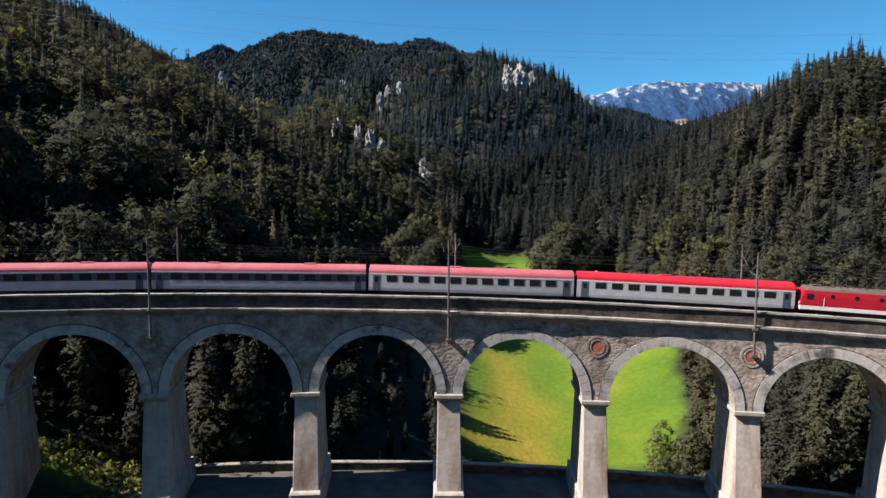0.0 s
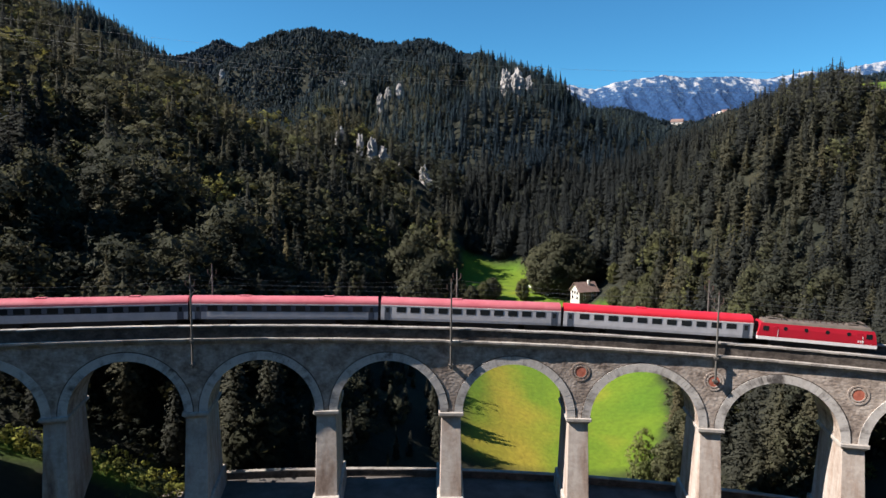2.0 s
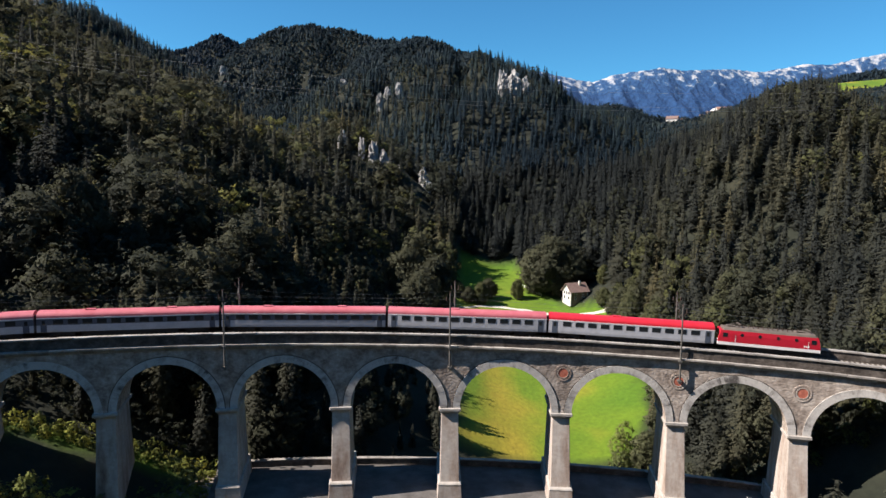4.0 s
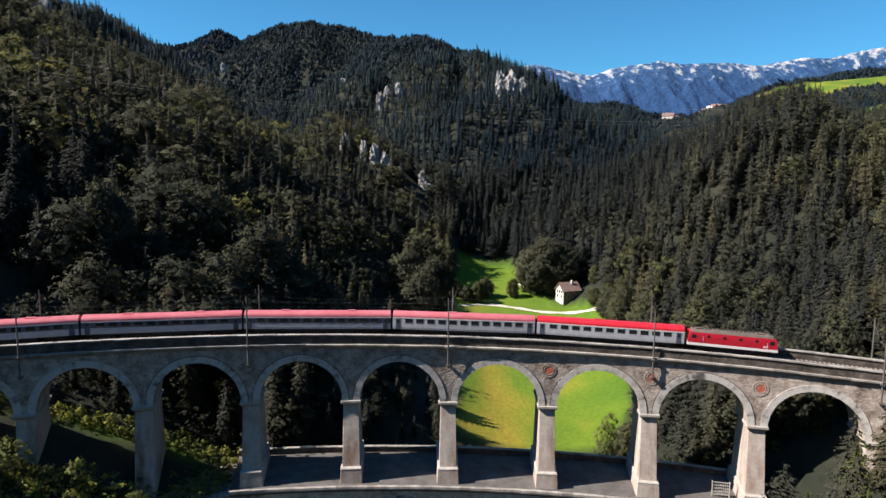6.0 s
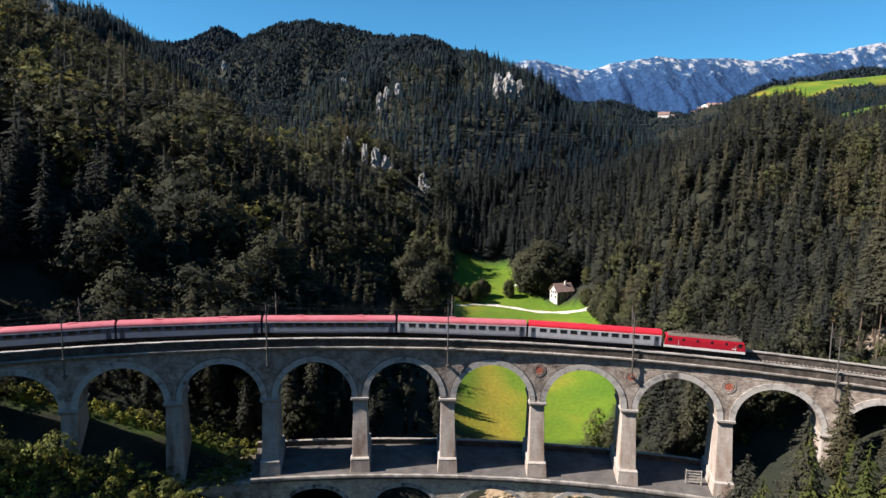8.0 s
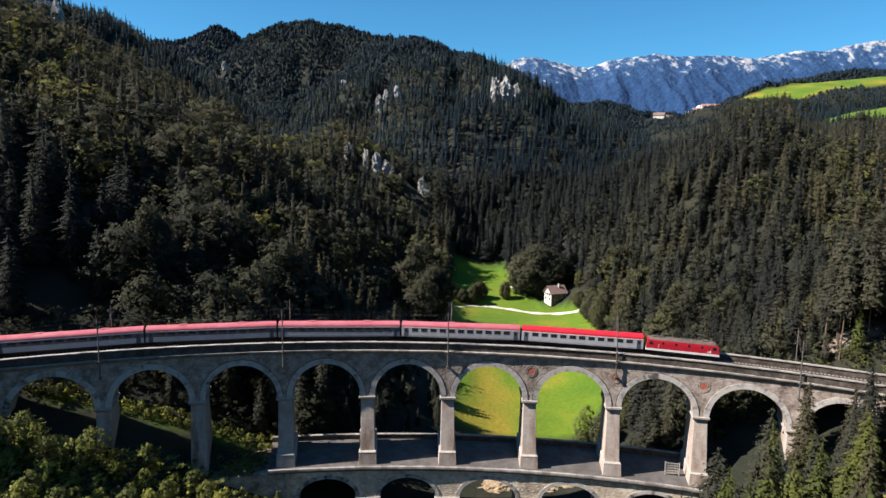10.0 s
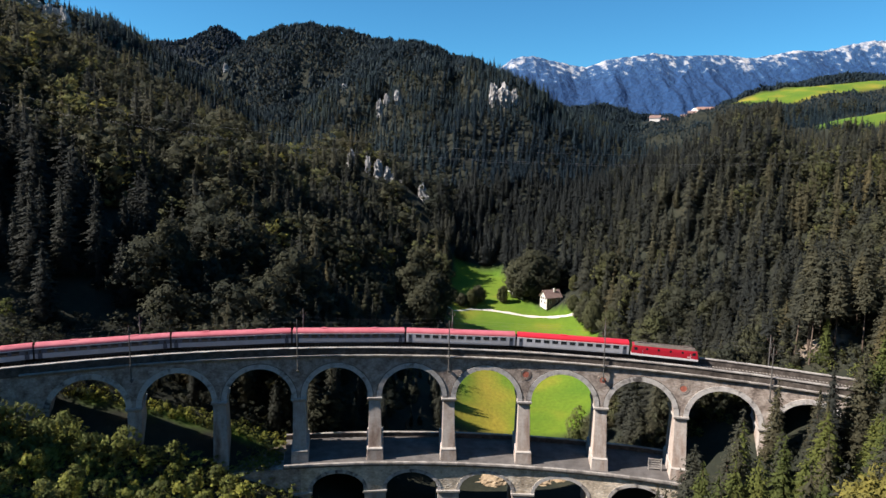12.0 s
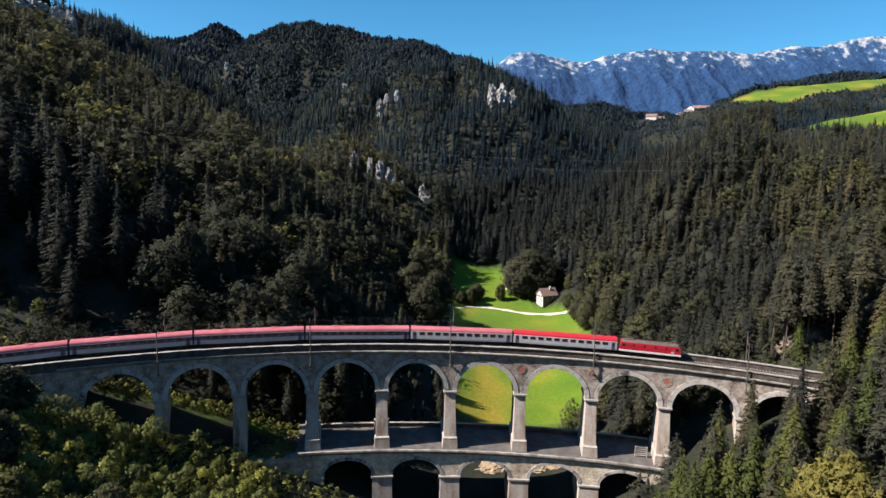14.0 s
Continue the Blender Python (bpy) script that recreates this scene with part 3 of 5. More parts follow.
for k in (1, 2, 3):
    s = pier_s(k) + 0.1
    z = 42.55 + sag(s) + 0.3
    for name, ra, rb, dep, mat, label in (("rosette_frame", 1.08, 1.3, 0.07, PIERSTONE, "round stone frame"), ("rosette_frame", 0.74, 0.90, 0.08, PIERSTONE, "round stone frame"), ("rosette_disc", 0.0, 0.74, 0.03, PLASTER_RED, "faded red plaster disc")):
        bm = bmesh.new()
        n = 28
        rings = [[bm.verts.new(at(s + q * math.cos(2 * math.pi * i / n), -d, z + q * math.sin(2 * math.pi * i / n))) for i in range(n)]
                 for q, d in (((ra, -0.05), (ra, dep), (rb, dep), (rb, -0.05)) if ra else ((rb, -0.05), (rb, dep)))]
        for p, q in zip(rings, rings[1:]):
            for i in range(n):
                bm.faces.new((p[i], p[(i + 1) % n], q[(i + 1) % n], q[i]))
        if not ra:
            bm.faces.new(rings[-1])
        bmesh.ops.recalc_face_normals(bm, faces=bm.faces[:])
        part(name, bm, mat, viaduct, label)

SA, SB = -150.0, 140.0      # ends of the line that come into view
EA, EB = pier_s(-5), pier_s(5)
for a, b in ((SA, EA), (EB, SB)):
    bm = bmesh.new()
    sweep(bm, a, b, [(0.0, 20), (DECK_W, 20), (DECK_W, 46.0), (0.0, 46.0)])
    part("abutment_wall", bm, MASONRY, viaduct)
bm = bmesh.new()
sweep(bm, EA - 3, EB + 3, [(-0.55, 46.22), (-0.55, 46.46), (0.1, 46.56), (0.1, 45.7), (-0.12, 45.7), (-0.22, 45.95), (-0.4, 46.02)], cut=1.9)
bed = bmesh.new()
sweep(bed, EA - 3, EB + 3, [(-0.2, 46.05), (0.1, 46.05), (0.1, 46.45), (-0.2, 46.45)])
stones(bm, "cornice_stone", COPING, part("cornice", bed, COPING, viaduct, "projecting pale stone cornice"))
bm = bmesh.new()
sweep(bm, EA - 3, EB + 3, [(DECK_W + 0.5, 46.0), (DECK_W - 0.1, 46.0), (DECK_W - 0.1, 46.6), (DECK_W + 0.5, 46.6)], cut=1.9)
tagged(part("cornice", bm, COPING, viaduct), kind="stuff")
for r0, r1 in ((-0.12, 0.42), (DECK_W - 0.42, DECK_W + 0.1)):
    bm = bmesh.new()
    sweep(bm, SA, SB, [(r0, 45.99), (r1, 45.99), (r1, 47.95), (r0, 47.95)])
    par = part("parapet", bm, PARAPET, viaduct, "weathered grey stone parapet wall")
    bm = bmesh.new()
    sweep(bm, SA, SB, [(r0 - 0.2, 47.94), (r1 + 0.2, 47.94), (r1 + 0.2, 48.12), (r0 - 0.2, 48.15)], cut=2.1)
    if r0 < 1:
        stones(bm, "coping_stone", COPING, par)
    else:
        tagged(part("coping", bm, COPING, par, "flat pale coping stones"), kind="stuff")
bm = bmesh.new()
sweep(bm, SA, SB, [(0.4, 46.0), (DECK_W - 0.4, 46.0), (DECK_W - 0.4, 46.75), (0.4, 46.75)])
part("track_bed", bm, BALLAST, viaduct, "dark gravel track bed")
# lower storey deck with its far parapet
la, lb = pier_s(-2) - 3.5, pier_s(3) + 11
bm = bmesh.new()
sweep(bm, la, lb, [(-2.95, -1.05), (DECK_W + 2.9, -1.05), (DECK_W + 2.9, -0.02), (-2.95, -0.02)], shift=low_deck)
part("lower_deck", bm, SLAB, viaduct, "pale stone walkway of the lower storey")
bm = bmesh.new()
sweep(bm, la, lb, [(-3.45, -0.62), (-2.9, -0.75), (-2.9, 0.03), (-3.45, 0.0), (-3.5, -0.35)], shift=low_deck, cut=1.8)
tagged(part("lower_cornice", bm, COPING, viaduct), kind="stuff")
bm = bmesh.new()
sweep(bm, la, lb, [(DECK_W + 2.3, -0.05), (DECK_W + 2.9, -0.05), (DECK_W + 2.9, 1.0), (DECK_W + 2.3, 1.0)], shift=low_deck)
lpar = part("lower_parapet", bm, PARAPET, viaduct)
bm = bmesh.new()
sweep(bm, la, lb, [(DECK_W + 2.2, 1.0), (DECK_W + 3.0, 1.0), (DECK_W + 3.0, 1.16), (DECK_W + 2.2, 1.16)], shift=low_deck, cut=2.2)
tagged(part("coping", bm, COPING, lpar), kind="stuff")
for a, b, k in ((la - 12, pier_s(-2) + 0.5, -2), (pier_s(3) - 0.5, lb + 14, 3)):
    bm = bmesh.new()
    sweep(bm, a, b, [(-2.9, -30), (DECK_W + 2.9, -30), (DECK_W + 2.9, -1.02), (-2.9, -1.02)], shift=low_deck)
    part("lower_abutment", bm, MASONRY, viaduct)

# ---- pale lattice gate on the lower deck ----
gate = thing("lattice_gate", "pale weathered lattice gate on the lower deck beside a pier", "gate")
z = low_deck(46.5)
for s in (44.6, 47.4):
    bm = bmesh.new()
    hexa(bm, [at(s + a, 1.5 + b, z + c) for c in (0.0, 2.9) for a, b in ((-0.09, -0.09), (0.09, -0.09), (0.09, 0.09), (-0.09, 0.09))])
    part("post", bm, CAPSTONE, gate)
for i in range(5):
    bm = bmesh.new()
    hexa(bm, [at(s, 1.5 + b, z + 0.4 + 0.55 * i + c) for c in (0.0, 0.12) for s, b in ((44.7, -0.04), (47.3, -0.04), (47.3, 0.04), (44.7, 0.04))])
    part("rail", bm, CAPSTONE, gate)
for i in range(8):
    bm = bmesh.new()
    hexa(bm, [at(44.95 + 0.3 * i + a, 1.57 + b, z + c) for c in (0.3, 2.75) for a, b in ((-0.05, -0.03), (0.05, -0.03), (0.05, 0.03), (-0.05, 0.03))])
    part("slat", bm, CAPSTONE, gate)

# ---- two tracks ----
for r in (2.1, 5.95):
    track = thing("railway_track", "railway track of steel rails on sleepers in dark gravel", "railway track", "tracks on the viaduct")
    for d in (-0.75, 0.75):
        bm = bmesh.new()
        sweep(bm, SA, SB, [(r + d - 0.07, 46.85), (r + d + 0.07, 46.85), (r + d + 0.035, 47.0), (r + d - 0.035, 47.0)], step=3)
        part("rail", bm, RAILSTEEL, track)
    bm = bmesh.new()
    s = -100.0
    while s < 110:
        z = sag(s)
        hexa(bm, [at(s + a, r + b, c + z) for c in (46.72, 46.86) for a, b in ((-0.12, -1.25), (0.12, -1.25), (0.12, 1.25), (-0.12, 1.25))])
        s += 0.68
    tagged(part("sleeper", bm, SLEEPER, track), kind="stuff")


# ---- masts of the overhead line ----
def mast(s, r, z0, z1, arm, lean=0.0):
    mt = thing("catenary_mast", "slender grey steel catenary mast with bracket arm and insulators", "mast", "masts of the overhead line")
    bm = bmesh.new()
    tube(bm, at(s, r, z0), at(s, r, z1), 0.15, 0.1, 10)
    part("pole", bm, MASTSTEEL, mt)
    bm = bmesh.new()
    tube(bm, at(s, r, z1), at(s, r, z1 + 0.35), 0.15, 0.06, 10)
    part("finial", bm, INSULATOR, mt)
    bm = bmesh.new()
    tube(bm, at(s, r, z1 - 2.4), at(s, r + arm, z1 - 2.1), 0.05, n=6)
    tube(bm, at(s, r, z1 - 1.0), at(s, r + arm * 0.8, z1 - 2.0), 0.035, n=6)
    part("bracket_arm", bm, MASTSTEEL, mt)
    for a in (-0.55, 0.55):
        bm = bmesh.new()
        tube(bm, at(s, r - 0.05, z1 - 1.6), at(s + a, r - 0.05, z1 - 1.05), 0.045, n=6)
        tube(bm, at(s + a, r - 0.05, z1 - 1.05), at(s + a, r - 0.05, z1 - 0.45), 0.09, n=8)
        part("insulator_horn", bm, INSULATOR, mt)
    bm = bmesh.new()
    for q in (-0.42, 0.3):
        tube(bm, at(s, r + arm * 0.55, z1 - 2.24), at(s, r + arm * 0.72, z1 - 2.18), 0.08, n=8)
    part("insulator", bm, INSULATOR, mt)
    if r < 0:
        for z in (z0 + 0.3, z0 + 3.4):
            bm = bmesh.new()
            hexa(bm, [at(s + a, b, z + c) for c in (0, 0.28) for a, b in ((-0.3, r - 0.2), (0.3, r - 0.2), (0.3, 0.2), (-0.3, 0.2))])
            part("wall_bracket", bm, MASTSTEEL, mt)
    return mt


for k in (-6, -4, -2, 0, 2, 4, 6):
    s = pier_s(k) + (-0.1 if k < 1 else 0.1)
    z = sag(s)
    mast(s, -0.62, 42.6 + z if abs(k) < 5 else 46, 54.6 + z, 2.6)
    mast(s + 1.0, DECK_W + 0.45, 46.3 + z, 54.9 + z, -2.4)

for r in (2.1, 5.95):
    wires = thing("overhead_line", "thin contact wire and carrying cable over the track", "cable", "overhead lines")
    for name, h, dip in (("contact_wire", 5.5, 0.0), ("carrying_cable", 6.9, 0.9)):
        bm = bmesh.new()
        for k in (-6, -4, -2, 0, 2, 4):
            sa, sb = pier_s(k), pier_s(k + 2)
            pts = [at(sa + (sb - sa) * i / 8, r, 47.0 + h + sag(sa + (sb - sa) * i / 8) - dip * 4 * (i / 8) * (1 - i / 8)) for i in range(9)]
            for p, q in zip(pts, pts[1:]):
                tube(bm, p, q, 0.012, n=4, caps=False)
        part(name, bm, WIRE, wires)

# ---- the train ----
RED = plain("coach_red", (0.365, 0.0136, 0.0289), 0.35, spread=0.08)
ROOF_RED = material("roof_red", [(0.3, (0.416, 0.016, 0.028)), (0.7, (0.496, 0.024, 0.04))], scale=0.5, rough=0.4, fine=0.1)
ROOF_FADED = material("roof_faded_red", [(0.3, (0.376, 0.091, 0.112)), (0.6, (0.448, 0.139, 0.164)), (0.8, (0.491, 0.181, 0.202))], scale=0.35, rough=0.45, fine=0.12, obj=0.15)
LIVERY_GREY = plain("coach_light_grey", (0.391, 0.408, 0.442), 0.4)
LIVERY_DARK = plain("coach_dark_grey", (0.0638, 0.0808, 0.111), 0.35)
WHITE = plain("white_stripe", (0.637, 0.637, 0.646), 0.45, spread=0.05)
UNDER = plain("underframe_black", (0.025, 0.024, 0.024), 0.7)
ROOF_GREY = plain("loco_roof_grey", (0.11, 0.0912, 0.0768), 0.7, spread=0.3)
GLASS = bpy.data.materials.new("window_glass")
GLASS.use_nodes = True
gb = GLASS.node_tree.nodes["Principled BSDF"]
gb.inputs["Base Color"].default_value, gb.inputs["Roughness"].default_value = (0.012, 0.016, 0.02, 1), 0.06
LAMP = plain("lamp_glass", (0.7, 0.7, 0.65), 0.15)
WHEEL = plain("wheel_steel", (0.09, 0.075, 0.065), 0.5, 0.7)
TRACK_R, RAIL_Z = 5.95, 47.0


def train_pose(s):
    """Pose on the far track: x along the line, y away from the viewer, z up from the rails."""
    a = s / RAD
    p = at(s, TRACK_R, RAIL_Z + sag(s))
    slope = math.degrees(math.atan((sag(s + 5) - sag(s - 5)) / 10))
    return pose(p.x, p.y, p.z, 0, 0, -math.degrees(a)) @ pose(0, 0, 0, 0, -slope, 0)


def hull(bm, x0, x1, ring, taper=0.0):
    """A body of constant section (y, z) from x0 to x1."""
    a = [bm.verts.new((x0 + taper * max(0, z - 2.0), y, z)) for y, z in ring]
    b = [bm.verts.new((x1 - taper * max(0, z - 2.0), y, z)) for y, z in ring]
    n = len(ring)
    for i in range(n):
        bm.faces.new((a[i], b[i], b[(i + 1) % n], a[(i + 1) % n]))
    bm.faces.new(a[::-1])
    bm.faces.new(b)
    bmesh.ops.recalc_face_normals(bm, faces=bm.faces[:])


def bogie(parent, x):
    bm = bmesh.new()
    for y in (-1.0, 1.0):
        box(bm, x - 1.7, x + 1.7, y - 0.1, y + 0.1, 0.42, 0.78)
        for d in (-1.25, 1.25):
            box(bm, x + d - 0.2, x + d + 0.2, y - 0.16, y + 0.16, 0.32, 0.62)
    box(bm, x - 0.3, x + 0.3, -1.0, 1.0, 0.5, 0.85)
    bg = part("bogie", bm, UNDER, parent)
    for d in (-1.25, 1.25):
        bm = bmesh.new()
        tube(bm, (x + d, -0.8, 0.46), (x + d, -0.67, 0.46), 0.46, n=20)
        tube(bm, (x + d, 0.67, 0.46), (x + d, 0.8, 0.46), 0.46, n=20)
        tube(bm, (x + d, -0.7, 0.46), (x + d, 0.7, 0.46), 0.09, n=8)
        part("wheelset", bm, WHEEL, bg)


def coach(m, length, roof, label, windows):
    c = thing("passenger_coach", label, "train coach", "coaches of the train", at=m)
    L = length / 2 - 0.25
    bm = bmesh.new()
    hull(bm, -L, L, [(-1.38, 0.95), (-1.42, 1.3), (-1.42, 2.0), (1.42, 2.0), (1.42, 1.3), (1.38, 0.95)])
    part("lower_body", bm, LIVERY_GREY, c)
    bm = bmesh.new()
    hull(bm, -L, L, [(-1.42, 2.004), (-1.41, 2.95), (1.41, 2.95), (1.42, 2.004)])
    band = part("window_band", bm, LIVERY_DARK if windows != "light" else LIVERY_GREY, c)
    bm = bmesh.new()
    for y in (-1.425, 1.415):
        box(bm, -L, L, y - 0.006, y + 0.012, 2.955, 3.12)
    part("cant_rail_stripe", bm, WHITE, c, "thin white line under the roof")
    bm = bmesh.new()
    top = [(-1.41, 2.954)] + [(-1.40 * math.cos(a) if abs(math.cos(a)) > 0.02 else 0, 3.12 + 0.93 * math.sin(a) ** 0.8) for a in [math.pi * i / 14 for i in range(0, 15)]] + [(1.41, 2.954)]
    hull(bm, -L, L, top)
    part("roof", bm, roof, c)
    n = 11
    for i in range(n):
        x = -L + 2.9 + (2 * L - 5.8) * i / (n - 1)
        for y in (-1.43, 1.43):
            bm = bmesh.new()
            box(bm, x - 0.66, x + 0.66, y - 0.015, y + 0.015, 2.12, 2.86)
            win = part("window", bm, GLASS, c)
    for x in (-L + 0.95, L - 0.95):
        for y in (-1.43, 1.43):
            bm = bmesh.new()
            box(bm, x - 0.42, x + 0.42, y - 0.02, y + 0.02, 0.98, 2.9)
            d = part("door", bm, LIVERY_DARK, c)
            bm = bmesh.new()
            box(bm, x - 0.22, x + 0.22, y - 0.035, y + 0.035, 2.05, 2.7)
            part("door_window", bm, GLASS, d)
    bm = bmesh.new()
    box(bm, -L + 6, L - 6, -1.15, 1.15, 0.35, 0.95)
    box(bm, -L, L, -1.2, 1.2, 0.8, 0.96)
    part("underframe", bm, UNDER, c)
    for x in (-L - 0.12, L + 0.12):
        bm = bmesh.new()
        box(bm, x - 0.16, x + 0.16, -0.7, 0.7, 1.0, 3.3)
        part("gangway", bm, UNDER, c)
    for x in (-9.5, 9.5):
        bogie(c, x)
    for x in ((-L + 7, L - 7) if windows != "light" else (-2.0,)):
        bm = bmesh.new()
        box(bm, x - 0.7, x + 0.7, -0.45, 0.45, 4.0, 4.12)
        part("roof_vent", bm, roof, c)
    return c


JOINTS = [39.5, 13.9, -11.6, -37.1, -62.4, -87.7, -113.0]
for i, (b, a) in enumerate(zip(JOINTS, JOINTS[1:])):
    red = i == 0
    coach(train_pose((a + b) / 2), (b - a) * (RAD + TRACK_R) / RAD, ROOF_RED if red else ROOF_FADED,
          "grey passenger coach with bright red roof and white stripe" if red else "grey passenger coach with faded pinkish red roof", "light" if i < 2 else "dark")

loco = thing("electric_locomotive", "red electric locomotive with grey roof gear and pale stripe", "locomotive", at=train_pose(47.0))
LL = 7.35
bm = bmesh.new()
hull(bm, -LL, LL, [(-1.42, 1.45), (-1.45, 1.7), (-1.45, 2.7), (-1.36, 3.35), (1.36, 3.35), (1.45, 2.7), (1.45, 1.7), (1.42, 1.45)], 0.28)
part("body", bm, RED, loco)
bm = bmesh.new()
hull(bm, -LL - 0.02, LL + 0.02, [(-1.46, 1.05), (-1.47, 1.5), (1.47, 1.5), (1.46, 1.05)])
part("skirt_stripe", bm, WHITE, loco, "pale grey stripe along the foot")
bm = bmesh.new()
hull(bm, -LL + 0.5, LL - 0.5, [(-1.34, 3.354), (-1.15, 3.62), (-0.6, 3.78), (0.6, 3.78), (1.15, 3.62), (1.34, 3.354)], 0.15)
part("roof", bm, ROOF_GREY, loco)
bm = bmesh.new()
for x in np.arange(-4.2, 4.3, 0.7):
    tube(bm, (float(x), -0.35, 3.78), (float(x), -0.35, 4.08), 0.09, 0.06, 8)
tube(bm, (-4.4, -0.35, 4.1), (4.4, -0.35, 4.1), 0.03, n=6)
part("roof_insulators", bm, INSULATOR, loco)
for x, up in ((-5.0, 0.35), (5.0, 0.25)):
    bm = bmesh.new()
    for y in (-0.55, 0.55):
        tube(bm, (x - 0.9, y, 3.9), (x + 0.9, y, 3.9 + up), 0.035, n=6)
    tube(bm, (x + 0.9, -0.9, 3.95 + up), (x + 0.9, 0.9, 3.95 + up), 0.04, n=6)
    tube(bm, (x + 0.7, -0.9, 3.95 + up), (x + 0.7, 0.9, 3.95 + up), 0.04, n=6)
    box(bm, x - 1.0, x + 0.3, -0.5, 0.5, 3.76, 3.92)
    part("pantograph", bm, ROOF_GREY, loco)
for x in (-3.9, -1.3, 1.3, 3.9):
    for y in (-1.44, 1.44):
        bm = bmesh.new()
        tube(bm, (x, y - 0.03, 2.75), (x, y + 0.03, 2.75), 0.26, n=18)
        part("porthole", bm, GLASS, loco)
for x in (-6.35, 6.35):
    for y in (-1.46, 1.46):
        bm = bmesh.new()
        box(bm, x - 0.36, x + 0.36, y - 0.02, y + 0.02, 2.3, 2.95)
        part("cab_window", bm, GLASS, loco)
        bm = bmesh.new()
        dx = x - math.copysign(1.15, x)
        box(bm, dx - 0.33, dx + 0.33, y - 0.012, y + 0.012, 1.55, 2.95)
        part("cab_door", bm, RED, loco)
        bm = bmesh.new()
        tube(bm, (dx + 0.4, y * 1.015, 1.5), (dx + 0.4, y * 1.015, 2.6), 0.025, n=6)
        part("grab_rail", bm, WHITE, loco)
for sg in (-1, 1):
    for y0, y1 in ((-1.1, -0.06), (0.06, 1.1)):
        bm = bmesh.new()
        x = sg * (LL - 0.18)
        hexa(bm, [(x - 0.03, y0, 2.45), (x + 0.03, y0, 2.45), (x + 0.03, y1, 2.45), (x - 0.03, y1, 2.45),
                  (x - 0.03 - sg * 0.21, y0, 3.2), (x + 0.03 - sg * 0.21, y0, 3.2), (x + 0.03 - sg * 0.21, y1, 3.2), (x - 0.03 - sg * 0.21, y1, 3.2)])
        part("windscreen", bm, GLASS, loco)
    for y in (-1.0, 1.0):
        bm = bmesh.new()
        tube(bm, (sg * (LL - 0.02), y, 1.75), (sg * (LL + 0.05), y, 1.75), 0.14, n=14)
        part("headlight", bm, LAMP, loco)
        bm = bmesh.new()
        tube(bm, (sg * LL, y * 0.88, 1.15), (sg * (LL + 0.45), y * 0.88, 1.15), 0.09, n=10)
        tube(bm, (sg * (LL + 0.45), y * 0.88, 1.15), (sg * (LL + 0.5), y * 0.88, 1.15), 0.24, n=14)
        part("buffer", bm, UNDER, loco)
bm = bmesh.new()
box(bm, -2.2, 2.2, -1.1, 1.1, 0.35, 1.05)
box(bm, -LL, LL, -1.2, 1.2, 0.85, 1.06)
part("underframe", bm, UNDER, loco)
for x in (-4.0, 4.0):
    bogie(loco, x)
# unreadable white lettering on the flank
bm = bmesh.new()
for x in (5.0, 5.28, 5.56):
    box(bm, x, x + 0.2, -1.475, -1.452, 1.75, 2.0)
part("lettering", bm, WHITE, loco)

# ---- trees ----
# bluer needles for the far hills: distance haze mixed into their colour
SPRUCE_HAZE_MID = foliage("hazed_hill_needles", [(0.0, (0.0127, 0.025, 0.0372)), (0.35, (0.0213, 0.0379, 0.0489)), (0.6, (0.0331, 0.0527, 0.0585)), (1.0, (0.0553, 0.0712, 0.0606))])
SPRUCE_HAZE_FAR = foliage("hazed_far_needles", [(0.0, (0.012, 0.024, 0.040)), (0.5, (0.018, 0.033, 0.050)), (1.0, (0.027, 0.043, 0.058))], 0.2, 0.7, 0.42)
SPRUCE_HAZE_BACK = foliage("hazed_ridge_needles", [(0.0, (0.017, 0.031, 0.044)), (0.35, (0.022, 0.038, 0.050)), (0.6, (0.029, 0.047, 0.055)), (1.0, (0.044, 0.060, 0.058))], 0.2, 0.8, 0.40)
LARCH = foliage("larch_needles", [(0.0, (0.0336, 0.0498, 0.0216)), (0.5, (0.0638, 0.0844, 0.0283)), (0.8, (0.111, 0.127, 0.0349)), (1.0, (0.162, 0.143, 0.0374))])
SPRUCE = foliage("spruce_needles", [(0.0, (0.022, 0.0273, 0.0286)), (0.35, (0.0391, 0.0436, 0.0378)), (0.6, (0.063, 0.0654, 0.0457)), (0.8, (0.091, 0.0853, 0.0503)), (1.0, (0.138, 0.113, 0.0538))])
LEAVES = foliage("broad_leaves", [(0.0, (0.0376, 0.0442, 0.0343)), (0.35, (0.0679, 0.0719, 0.0469)), (0.6, (0.101, 0.11, 0.0525)), (0.8, (0.147, 0.153, 0.0525)), (1.0, (0.203, 0.182, 0.0457))])
BUSH = foliage("sunny_bush_leaves", [(0.0, (0.0905, 0.112, 0.0485)), (0.35, (0.172, 0.197, 0.0626)), (0.6, (0.271, 0.297, 0.0723)), (0.85, (0.379, 0.377, 0.0862)), (1.0, (0.432, 0.359, 0.104))])
BARK = material("bark", [(0.3, (0.05, 0.038, 0.03)), (0.7, (0.14, 0.105, 0.08))], scale=1.5, rough=0.95, stretch=(1, 1, 0.2), fine=0.3, bump=0.03)


